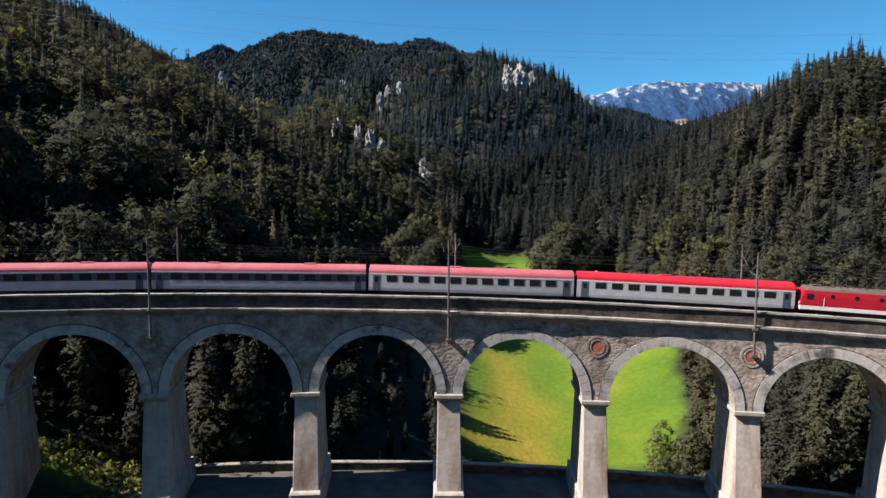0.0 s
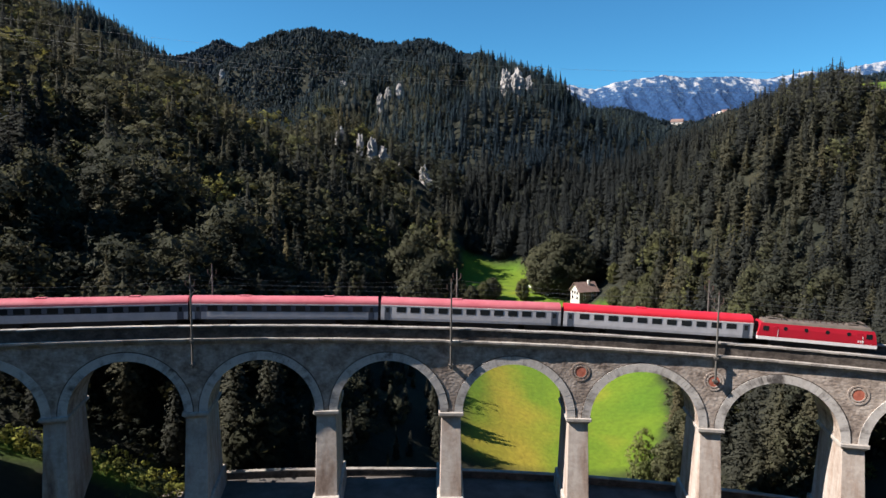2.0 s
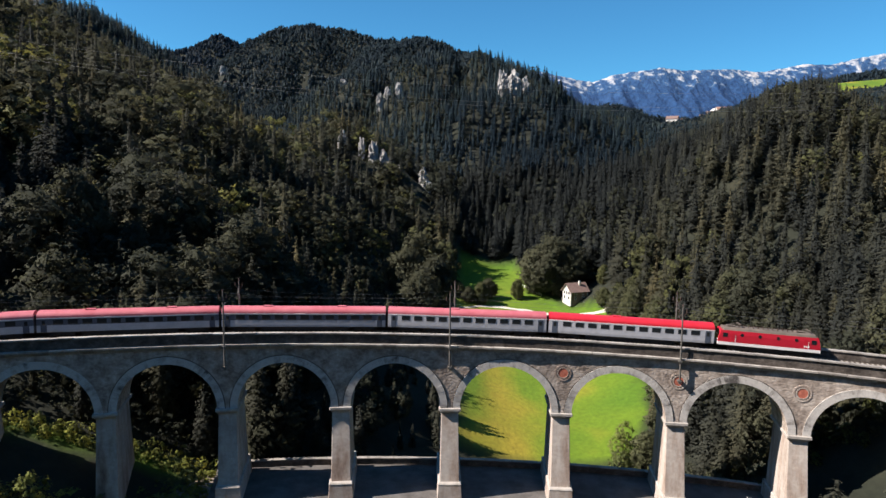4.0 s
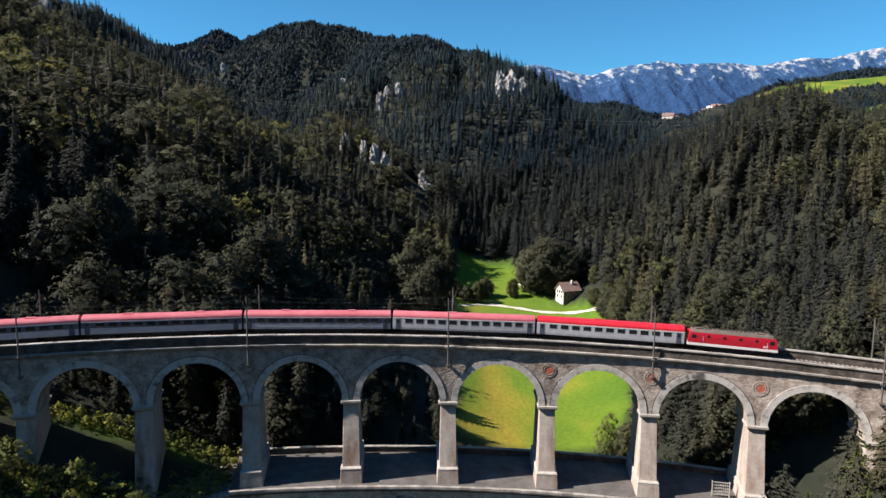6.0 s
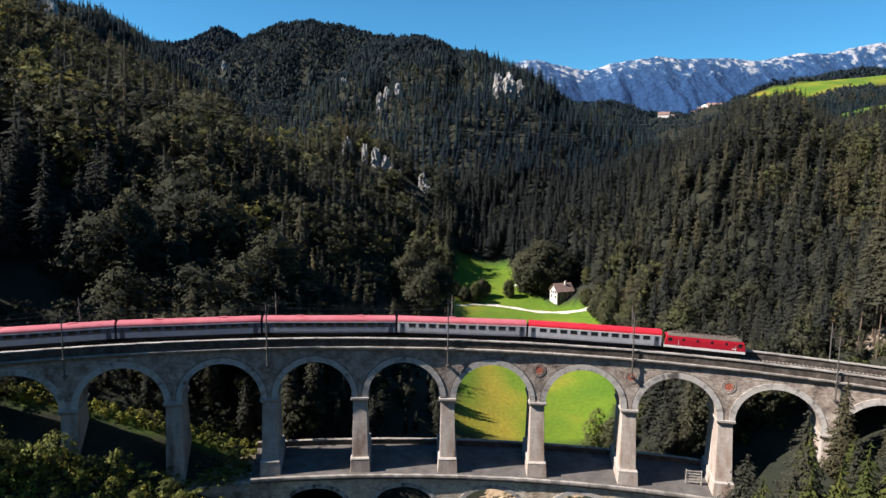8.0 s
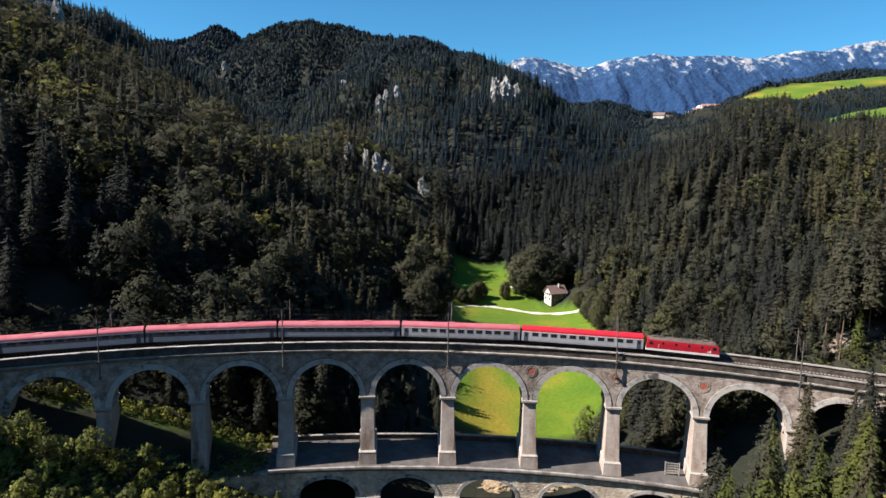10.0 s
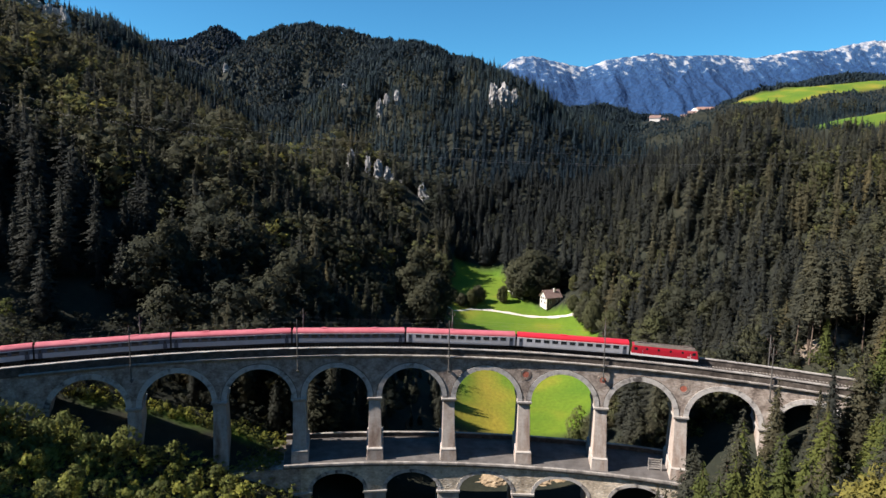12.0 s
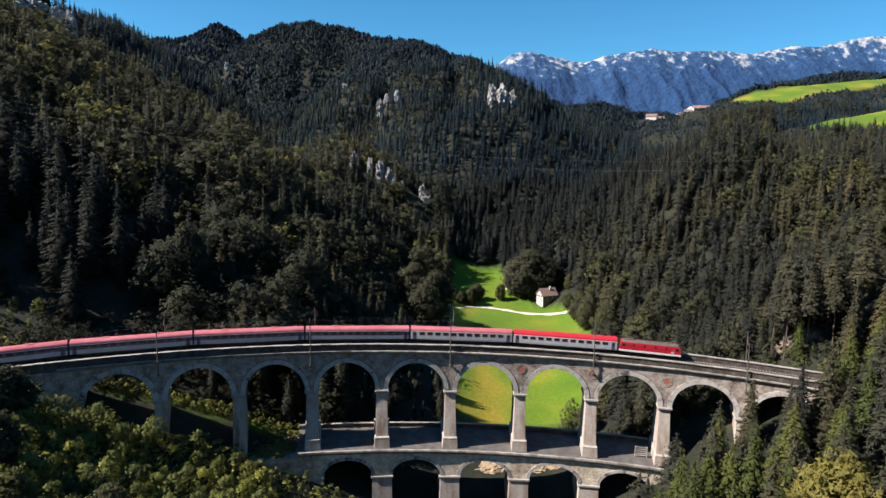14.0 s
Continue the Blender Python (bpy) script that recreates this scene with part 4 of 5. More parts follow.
def spruce_shape(seed, tiers, arms, spread=0.17, droop=0.55, bare=0.08):
    """Crown of a conifer one metre high: tiers of ragged drooping boughs. Returns vertices and triangles."""
    g = np.random.default_rng(seed)
    v, f = [], []
    for t in range(tiers):
        h = bare + (1 - bare) * (t / tiers) ** 0.92
        rad = spread * (1 - (h - bare) / (1 - bare)) ** 0.85 * g.uniform(0.85, 1.12) + 0.008
        if t == 0:
            rad *= 0.75
        lift = rad * droop * 1.25 + 0.6 / tiers
        tw = g.uniform(0, 6.28)
        c = len(v)
        v.append((0, 0, min(1.0, h + lift)))
        n = arms if t < tiers * 0.7 else max(4, arms - 2)
        for i in range(n):
            a = tw + 2 * np.pi * i / n + g.uniform(-0.2, 0.2)
            q = rad * g.uniform(0.72, 1.25)
            v.append((q * np.cos(a), q * np.sin(a), h - rad * droop * g.uniform(0.2, 0.7)))
            a += np.pi / n
            q = rad * g.uniform(0.34, 0.55)
            v.append((q * np.cos(a), q * np.sin(a), h + rad * g.uniform(0.0, 0.35)))
        for i in range(2 * n):
            f.append((c, c + 1 + i, c + 1 + (i + 1) % (2 * n)))
    return np.array(v), np.array(f)


def bough_shape(seed, count, spread=0.16, bare=0.06, twigs=0, droop=0.5, slim=0.24):
    """Crown of a spruce one metre high, bough by bough round a narrow core: each bough a thin drooping kite."""
    g = np.random.default_rng(seed)
    v, f = [], []
    up = np.array((0, 0, 1.0))
    for i in range(7):
        v.append(np.array((spread * 0.55 * np.cos(i * 0.9), spread * 0.55 * np.sin(i * 0.9), bare)))
    v.append(up * 1.0)
    f += [(i, (i + 1) % 7, 7) for i in range(7)]
    for i in range(count):
        h = bare + (0.97 - bare) * (1 - (1 - (i + g.uniform(-3, 3)) / count) ** 0.62 if 0 < i < count - 3 else i / count)
        h = min(max(h, bare), 0.98)
        full = spread * max(0.03, 1 - (h - bare) / (1 - bare)) ** 0.68 * min(1.0, 0.55 + 6 * (h - bare))
        a = i * 2.39996 + g.uniform(-0.4, 0.4)
        q = full * g.uniform(0.6, 1.25) + 0.01
        d, s = np.array((np.cos(a), np.sin(a), 0)), np.array((-np.sin(a), np.cos(a), 0))
        w = q * g.uniform(0.7, 1.4) * slim + 0.006
        dr = droop * g.uniform(0.2, 1.2)
        k = len(v)
        v += [up * (h + q * 0.35), d * q * 0.6 + s * w + up * (h - q * dr * 0.3 - w * 0.5), d * q + up * (h - q * dr), d * q * 0.6 - s * w + up * (h - q * dr * 0.3 - w * 0.5)]
        f += [(k, k + 1, k + 2), (k, k + 2, k + 3)]
        for e in range(twigs):
            sd = 1 if e % 2 else -1
            b = d * q * g.uniform(0.3, 0.95) + up * (h - q * dr * 0.3)
            k = len(v)
            v += [b, b + s * sd * w * g.uniform(1.0, 2.0) + d * q * 0.12 - up * q * g.uniform(0.1, 0.35), b + d * q * 0.2 - up * q * g.uniform(0.05, 0.35)]
            f.append((k, k + 1, k + 2))
    return np.array(v), np.array(f)


OCTA = np.array(((1, 0, 0), (0, 1, 0), (-1, 0, 0), (0, -1, 0), (0, 0, 1), (0, 0, -1)), float)
OCTA_F = ((0, 1, 4), (1, 2, 4), (2, 3, 4), (3, 0, 4), (1, 0, 5), (2, 1, 5), (3, 2, 5), (0, 3, 5))


def leafy_shape(seed, clumps, leaves, width=0.36, base=0.18, leaf=0.3, lump=(0.24, 0.42)):
    """Crown of a broad-leaved tree one metre high: clumps round a core, each bristling with small leaf sheets."""
    g = np.random.default_rng(seed)
    v, f = [], []
    for c in range(clumps):
        h = base + (0.93 - base) * (c + g.uniform(0, 1)) / clumps
        prof = np.sin(np.pi * np.clip((h - base + 0.12) / (1.08 - base), 0.05, 0.97)) ** 0.7
        a, q = c * 2.39996 + g.uniform(-0.5, 0.5), width * prof * np.sqrt(g.uniform(0.05, 0.95))
        mid = np.array((q * np.cos(a), q * np.sin(a), h))
        size = width * g.uniform(*lump)
        k = len(v)
        turn = g.uniform(0, 6.28)
        for p in OCTA:
            p = p * size * g.uniform(0.5, 0.8)
            v.append(mid + np.array((p[0] * np.cos(turn) - p[1] * np.sin(turn), p[0] * np.sin(turn) + p[1] * np.cos(turn), p[2] * 1.15)))
        f += [(k + i, k + j, k + m) for i, j, m in OCTA_F]
        for _ in range(leaves):
            d = g.normal(size=3)
            d[2] = d[2] * 0.8 + 0.25
            d /= np.linalg.norm(d)
            p = mid + d * size * np.array((1, 1, 1.1)) * g.uniform(0.7, 1.1)
            n = d + g.normal(size=3) * 0.6
            n /= np.linalg.norm(n)
            u = np.cross(n, g.normal(size=3))
            u /= np.linalg.norm(u)
            w = np.cross(n, u)
            r = size * leaf * g.uniform(0.7, 1.4)
            k = len(v)
            v += [p - u * r - w * r * 0.5, p + u * r - w * r * g.uniform(0.3, 0.8), p + w * r + u * r * g.uniform(-0.5, 0.5)]
            f.append((k, k + 1, k + 2))
    return np.array(v), np.array(f)


def puffs(v):
    """Outward directions of a crown one metre high."""
    wide = max(0.05, np.abs(v[:, :2]).max())
    n = np.stack([v[:, 0] / wide, v[:, 1] / wide, 0.35 + 0.9 * (v[:, 2] - 0.55)], -1)
    return n / np.maximum(1e-6, np.linalg.norm(n, axis=1))[:, None]


def forest(name, label, shapes, places, mat, seed):
    """Many trees joined: rows of x, y, z, height, girth, tint."""
    g = np.random.default_rng(seed)
    pick = g.integers(0, len(shapes), len(places))
    V, F, T, N, base = [], [], [], [], 0
    for i, (sv, sf) in enumerate(shapes):
        p = places[pick == i]
        if not len(p):
            continue
        a = g.uniform(0, 2 * np.pi, len(p))
        lean = g.normal(0, 0.02, (len(p), 2))
        x = sv[None, :, 0] * np.cos(a)[:, None] - sv[None, :, 1] * np.sin(a)[:, None]
        y = sv[None, :, 0] * np.sin(a)[:, None] + sv[None, :, 1] * np.cos(a)[:, None]
        z = sv[None, :, 2] * p[:, 3:4]
        x = x * (p[:, 3] * p[:, 4])[:, None] + lean[:, :1] * z + p[:, 0:1]
        y = y * (p[:, 3] * p[:, 4])[:, None] + lean[:, 1:] * z + p[:, 1:2]
        n = puffs(sv)
        N.append(np.stack([n[None, :, 0] * np.cos(a)[:, None] - n[None, :, 1] * np.sin(a)[:, None], n[None, :, 0] * np.sin(a)[:, None] + n[None, :, 1] * np.cos(a)[:, None], np.repeat(n[None, :, 2], len(p), 0)], -1).reshape(-1, 3))
        V.append(np.stack([x, y, z + p[:, 2:3]], -1).reshape(-1, 3))
        F.append((sf[None] + (np.arange(len(p)) * len(sv))[:, None, None] + base).reshape(-1, 3))
        T.append(np.repeat(p[:, 5], len(sv)))
        base += len(p) * len(sv)
    ob = mesh_object(name, np.concatenate(V), np.concatenate(F), mat, {"tint": np.concatenate(T), "puff": np.concatenate(N)})
    return tagged(ob, label, "forest", kind="stuff")


def scatter(x0, x1, y0, y1, step, seed):
    """Jittered spots in a box of the plan."""
    g = np.random.default_rng(seed)
    X, Y = np.meshgrid(np.arange(x0, x1, step), np.arange(y0, y1, step * 0.9))
    X = X + (np.arange(X.shape[0]) % 2)[:, None] * step / 2
    return (X + g.uniform(-0.42, 0.42, X.shape) * step).ravel(), (Y + g.uniform(-0.42, 0.42, X.shape) * step).ravel()


ROCKS = [  # x, y, height of the middle, width, height of bare crags
    (-304, 801, 221, 7, 17), (-306, 800, 202, 6, 11), (-313, 798, 186, 4, 8), (-185, 777, 206, 6, 10), (-157, 778, 199, 5, 7), (-100, 554, 168, 6, 12), (-96, 553, 157, 7, 12),
    (-57, 482, 149, 6, 3), (-50, 480, 152, 6, 5), (-40, 479, 156, 6, 6), (45, 398, 155, 8, 6), (53, 396, 152, 10, 9), (61, 395, 148, 7, 7),
    (-53, 232, 96, 6, 3.5), (-43, 231, 93, 4, 3), (-37, 230, 89.5, 6.5, 4.5), (-32, 229.5, 85, 5.5, 5.5), (-28.5, 229, 81.5, 4.5, 5), (-24, 229, 78.5, 4, 3.5), (-11.5, 225, 75, 5.2, 8), (-9.5, 223, 69, 6, 8),
    (-299, 388, 192, 9, 30), (-304, 392, 205, 8, 14), (-314, 394, 208, 11, 10), (-334, 395, 214, 24, 10), (-262, 352, 168, 6, 9)]


def wooded(x, y, clear=7.0):
    """True where a tree may stand."""
    r = np.hypot(x, y + RAD) - RAD
    keep = meadow_mask(x, y) < 0.1
    keep &= ~((r > -clear) & (r < DECK_W + clear) & (np.abs(x) < 150))
    keep &= np.abs(x) < 0.78 * (y + 165) + 25
    for cx, cy, cz, w, h in ROCKS:
        keep &= ~((x > cx - 0.55 * w - (7 if cy < 240 else 0)) & (x < cx + 0.55 * w) & (y > cy - (32 if cy < 228 else 11 if cy < 240 else 12 + 0.3 * h)) & (y < cy + 4))
    keep &= ~((x > 26) & (x < 60) & (y > 116) & (y < 148))
    keep &= ~((x > -112) & (x < -40) & (y > -12) & (y < 34) & (r < 11.8) & (clear > 3))
    keep &= sand_mask(x, y) < 0.1
    keep &= ~((x > 81) & (x < 96) & (y > -11) & (y < 5))
    keep &= ~((x > -3) & (x < 46) & (y > 8) & (y < 42) & (clear > 3))
    keep &= ~((x > 262) & (x < 372) & (y > 655) & (y < 752))
    return keep


def stand(spots, h0, h1, seed, tint=(0.15, 0.6), girth=(0.85, 1.2), patch=0.22, clear=7.0, sink=0.4):
    """Tree rows for the spots in the woods."""
    x, y = spots
    k = wooded(x, y, clear) & ~((x >= -98) & (x < -74) & (y < 20) & (y > -5) & (clear > 3))       # a shaded clearing above the line
    x, y = x[k], y[k]
    g = np.random.default_rng(seed)
    h = g.uniform(h0, h1, len(x)) * (1 + 0.22 * rough_noise(x, y, 45, 31))
    h = np.where((x > -45) & (x < 10) & (y < 140), np.minimum(h, 2.8 + 0.33 * np.maximum(-x, 0)), h)
    h = np.where((x < -97) & (x > -170) & (y < 85), h * 1.25, h)
    h = np.where((x > 225) & (x < 480) & (y > 262) & (y < 395), h * 0.5, h)
    h = np.where((x > 195) & (x < 310) & (y > 440) & (y < 650), h * 0.5, h)
    h = np.where((x > 115) & (x < 205) & (y > 120) & (y < 235), 13.5 + 0.22 * h, h)
    h = np.where((x > 300) & (x < 700) & (y > 545) & (y < 655), h * 0.45, h)
    t = g.uniform(*tint, len(x)) + patch * rough_noise(x, y, 80, 33)
    t = t - 1.0 * np.exp(-((x - 66) / 66) ** 2 - ((y - 260) / 95) ** 2)      # tints lowered to paint shade over the valley head
    return np.stack([x, y, ground_z(x, y) - sink, h, g.uniform(*girth, len(x)), np.clip(t, 0, 1)], -1)


def split(rows, share, seed, patch=70):
    """Divides a stand into conifers and broad-leaved trees, in patches."""
    g = np.random.default_rng(seed)
    # no pale broad crowns where the valley head is painted dark
    share = share * (1 - np.exp(-((rows[:, 0] - 66) / 66) ** 2 - ((rows[:, 1] - 260) / 95) ** 2))
    leafy = g.uniform(0, 1, len(rows)) < share * (1 + 1.3 * rough_noise(rows[:, 0], rows[:, 1], patch, seed))
    return rows[~leafy], rows[leafy]


NEAR = [bough_shape(i, 74, (0.15, 0.17, 0.20, 0.16)[i % 4], slim=0.30, droop=0.4) for i in range(8)]
MIDDLE = [bough_shape(20 + i, 26, 0.19 + 0.025 * (i % 3), slim=0.45, droop=0.35) for i in range(6)]
FAR = [spruce_shape(40 + i, 1, 5, 0.3, 0.35) for i in range(5)]
CLOSE = [bough_shape(300 + i, 190, 0.145 + 0.02 * (i % 3), twigs=1, slim=0.2) for i in range(5)]
LEAFY_CLOSE = [leafy_shape(320 + i, 30, 20, leaf=0.2) for i in range(4)]
LEAFY_NEAR = [leafy_shape(60 + i, 21, 6, (0.26, 0.30, 0.34)[i % 3], 0.12, leaf=0.34, lump=(0.24, 0.38)) for i in range(6)]
LEAFY_MID = [leafy_shape(70 + i, 9, 5, 0.33, 0.12, leaf=0.42, lump=(0.3, 0.46)) for i in range(4)]
FAR_LEAFY = [leafy_shape(90 + i, 5, 3, 0.42, leaf=0.5, lump=(0.4, 0.6)) for i in range(4)]

# valley's left slope: mixed woods, broad crowns singly and in patches
rows = stand(scatter(-240, 0, 10, 270, 5.4, 101), 11, 24, 102, girth=(0.9, 1.45))
con, leaf = split(rows, 0.5, 103, 55)
# spruces above the line tinted darker, deep shade put into their colour
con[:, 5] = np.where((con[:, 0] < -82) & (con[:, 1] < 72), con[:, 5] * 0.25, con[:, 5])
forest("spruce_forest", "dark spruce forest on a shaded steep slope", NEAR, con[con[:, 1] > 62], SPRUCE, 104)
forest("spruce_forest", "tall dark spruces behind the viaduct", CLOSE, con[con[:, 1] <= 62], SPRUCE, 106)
g = np.random.default_rng(108)
leaf[:, 3] *= g.uniform(0.6, 1.0, len(leaf))
leaf[:, 4] *= g.uniform(1.0, 1.4, len(leaf))
lit = g.uniform(0, 1, len(leaf)) < 0.2
# nearest crowns take shade in their tint; a random few are lighter
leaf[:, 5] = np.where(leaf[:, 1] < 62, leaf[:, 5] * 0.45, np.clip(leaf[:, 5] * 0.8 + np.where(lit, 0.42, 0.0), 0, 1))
leaf = leaf[~((leaf[:, 0] < -44) & (leaf[:, 1] < 14)) & ~((leaf[:, 0] < -82) & (leaf[:, 1] < 70))]
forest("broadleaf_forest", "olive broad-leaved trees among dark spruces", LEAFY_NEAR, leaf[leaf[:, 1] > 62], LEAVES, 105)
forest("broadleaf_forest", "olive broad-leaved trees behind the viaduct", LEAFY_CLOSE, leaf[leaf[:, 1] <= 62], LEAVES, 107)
# valley's right slope
rows = stand(scatter(0, 270, 8, 272, 5.2, 111), 10, 20, 112, (0.2, 0.7), (0.85, 1.4))
con, leaf = split(rows, 0.25, 113)
leaf[:, 5] *= 0.85
forest("spruce_forest", "mixed green spruce forest on a sunlit slope", NEAR, con[con[:, 1] > 75], SPRUCE, 114)
forest("spruce_forest", "green spruces close behind the viaduct", CLOSE, con[con[:, 1] <= 75], SPRUCE, 116)
leaf[:, 3] *= 0.8
forest("broadleaf_forest", "light green broad-leaved trees among spruces", LEAFY_NEAR, leaf[leaf[:, 1] > 75], LEAVES, 115)
forest("broadleaf_forest", "light green broad-leaved trees close behind the viaduct", LEAFY_CLOSE, leaf[leaf[:, 1] <= 75], LEAVES, 117)
# the hills behind
rows = stand(scatter(-420, 460, 270, 560, 6.0, 121), 9, 17, 122, (0.1, 0.7))
rows = rows[~((rows[:, 0] < -370) & (rows[:, 1] > 470))]
con, leaf = split(rows, 0.22, 123)
forest("spruce_forest", "dense spruce forest on distant hills", MIDDLE, con, SPRUCE_HAZE_MID, 124)
leaf[:, 3] *= 0.75
leaf[:, 5] *= 0.75
forest("broadleaf_forest", "broad-leaved patches in a hillside forest", LEAFY_MID, leaf, LEAVES, 125)
rows = stand(scatter(-430, -238, 60, 272, 6.4, 126), 10, 18, 127)
con, leaf = split(rows, 0.45, 139)
forest("spruce_forest", "dark spruce forest high on a slope", MIDDLE, con, SPRUCE, 128)
leaf[:, 5] *= 0.8
forest("broadleaf_forest", "olive broad-leaved trees high on a slope", LEAFY_NEAR, leaf, LEAVES, 129)
rows = stand(scatter(268, 400, 90, 280, 7.0, 129), 11, 18, 130)
forest("spruce_forest", "spruce forest on a hilltop plateau", MIDDLE, rows, SPRUCE, 128)
rows = stand(scatter(-560, 640, 556, 900, 4.3, 131), 7, 11, 132, (0.1, 0.7), (1.0, 1.4))
rows = rows[(rows[:, 0] > -370) & (rows[:, 0] < 640)]
con, leaf = split(rows, 0.25, 135, 110)
forest("spruce_forest", "far dark spruce forest covering a mountain ridge", FAR, con, SPRUCE_HAZE_BACK, 134)
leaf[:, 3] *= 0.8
forest("broadleaf_forest", "far broad-leaved patches on a mountain ridge", FAR_LEAFY, leaf, SPRUCE_HAZE_BACK, 134)
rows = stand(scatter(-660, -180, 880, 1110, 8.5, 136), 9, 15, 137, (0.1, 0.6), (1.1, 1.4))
forest("spruce_forest", "far dark spruce forest behind a mountain ridge", FAR, rows, SPRUCE_HAZE_BACK, 138)
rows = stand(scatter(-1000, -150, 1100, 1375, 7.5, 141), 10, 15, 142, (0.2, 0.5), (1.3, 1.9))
forest("spruce_forest", "very far spruce forest on a ridge, tinted blue for haze", FAR, rows, SPRUCE_HAZE_FAR, 144)
rows = stand(scatter(-128, -14, -66, -6, 2.4, 151), 1.6, 3.4, 152, (0.25, 0.75), (1.2, 1.9), clear=2.0, sink=0.5)
SCRUB = [leafy_shape(80 + i, 7, 9, 0.45, 0.05, 0.4) for i in range(4)]
ob = forest("scrub", "low green scrub and brambles covering the slope", SCRUB, rows, BUSH, 153)
tagged(ob, category="scrub")
x, y = scatter(-165, -84, -75, 24, 2.6, 161)
r = np.hypot(x, y + RAD) - RAD
k = (r > 9.0) & (r < 26)
g = np.random.default_rng(162)
x, y = x[k], y[k]
rows = np.stack([x, y, ground_z(x, y) - 0.3, g.uniform(1.5, 4.5, len(x)), g.uniform(1.1, 1.7, len(x)), g.uniform(0.1, 0.5, len(x))], -1)
ob = forest("scrub", "dark scrub on the bank behind the track", SCRUB, rows, LEAVES, 163)
tagged(ob, category="scrub")
x, y = scatter(-86, -36, -12, 16, 1.5, 154)
r = np.hypot(x, y + RAD) - RAD
k = (r > 8.6) & (r < 12.2)
g = np.random.default_rng(155)
x, y = x[k], y[k]
rows = np.stack([x, y, ground_z(x, y) - 0.2, g.uniform(1.0, 2.4, len(x)), g.uniform(1.1, 1.7, len(x)), g.uniform(0.2, 0.7, len(x))], -1)
ob = forest("scrub", "sunlit yellow-green undergrowth behind the arches", SCRUB, rows, BUSH, 156)
tagged(ob, category="scrub")
x, y = scatter(-104, -34, -22, 40, 2.8, 171)
r = np.hypot(x, y + RAD) - RAD
k = (r > 13.0) & (r < 34)
x, y = x[k], y[k]
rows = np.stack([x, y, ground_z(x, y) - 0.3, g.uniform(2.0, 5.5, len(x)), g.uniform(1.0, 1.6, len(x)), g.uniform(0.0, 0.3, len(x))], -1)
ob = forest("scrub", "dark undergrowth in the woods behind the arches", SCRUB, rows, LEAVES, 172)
tagged(ob, category="scrub")
x, y = scatter(46, 98, -30, 30, 2.8, 173)
r = np.hypot(x, y + RAD) - RAD
k = (r > 10.5) & (r < 30) & (sand_mask(x, y) < 0.1)
x, y = x[k], y[k]
rows = np.stack([x, y, ground_z(x, y) - 0.3, g.uniform(2.0, 6.0, len(x)), g.uniform(1.0, 1.6, len(x)), g.uniform(0.1, 0.5, len(x))], -1)
ob = forest("scrub", "green undergrowth behind the last arches", SCRUB, rows, LEAVES, 174)
tagged(ob, category="scrub")
rows = []
for i in range(150):
    s, r = pier_s(-2) - 4.2 - 12 * ((i * 0.618) % 1), -3.0 + 13.5 * ((i * 0.377) % 1)
    q = at(s, r, low_deck(s) - 1.15)
    rows.append((q.x, q.y, q.z, 0.9 + 1.3 * ((i * 0.73) % 1), 1.5, 0.25 + 0.4 * ((i * 0.29) % 1)))
ob = forest("scrub", "grass and weeds on the ledge beside the lower deck", SCRUB, np.array(rows), BUSH, 175)
tagged(ob, category="scrub")
rows = stand(scatter(12, 125, -80, -8, 3.2, 157), 2.0, 5.0, 158, (0.2, 0.6), (1.1, 1.7), clear=2.0, sink=0.5)
ob = forest("scrub", "dark undergrowth below the trees", SCRUB, rows, LEAVES, 159)
tagged(ob, category="scrub")


# ---- single trees ----
def tree(name, label, category, shape, height, girth, mat, tint, trunk_r, trunk_to=0.6, bare_trunk=False):
    """One tree at the origin, trunk and crown; copied to its places afterwards."""
    sv, sf = shape
    t = thing(name, label, category)
    v = sv * np.array((height * girth, height * girth, height))
    crown = mesh_object("crown", v, sf, mat, {"tint": np.full(len(v), tint), "puff": puffs(sv)})
    crown.parent = t
    bm = bmesh.new()
    top = height * trunk_to
    tube(bm, (0, 0, -1.5), (0.1, 0.05, top * 0.5), trunk_r, trunk_r * 0.75, 8)
    tube(bm, (0.1, 0.05, top * 0.5), (0.0, 0.0, top), trunk_r * 0.75, trunk_r * 0.2, 8)
    if not bare_trunk:
        for i in range(5):
            a = i * 2.4
            z = top * (0.45 + 0.11 * i)
            tube(bm, (0, 0, z), (math.cos(a) * height * girth * 0.2, math.sin(a) * height * girth * 0.2, z + height * 0.12), trunk_r * 0.4, trunk_r * 0.1, 6)
    part("trunk", bm, BARK, t)
    return t


def plant(models, places, group, seed, scale=(0.8, 1.2), upright=0.03):
    """Stands copies of the models at (x, y) or (x, y, top height) places; the models themselves take the first."""
    g = random.Random(seed)
    used = set()
    for i, p in enumerate(places):
        m = models[i % len(models)]
        x, y = p[0], p[1]
        z = float(ground_z(x, y)) - 0.3
        k = g.uniform(*scale) if len(p) < 3 else (p[2] - z) / m["tall"]
        q = pose(x, y, z, math.degrees(g.uniform(-upright, upright)), math.degrees(g.uniform(-upright, upright)), g.uniform(0, 360)) @ Matrix.Diagonal((k * g.uniform(0.9, 1.15), k * g.uniform(0.9, 1.15), k, 1))
        if i < len(models):
            m.matrix_basis = q
            tagged(m, group=group)
            used.add(m.name)
        else:
            c = copy_thing(m, pose(0, 0, 0))
            c.matrix_basis = q


def sized(t, h):
    t["tall"] = h
    return t


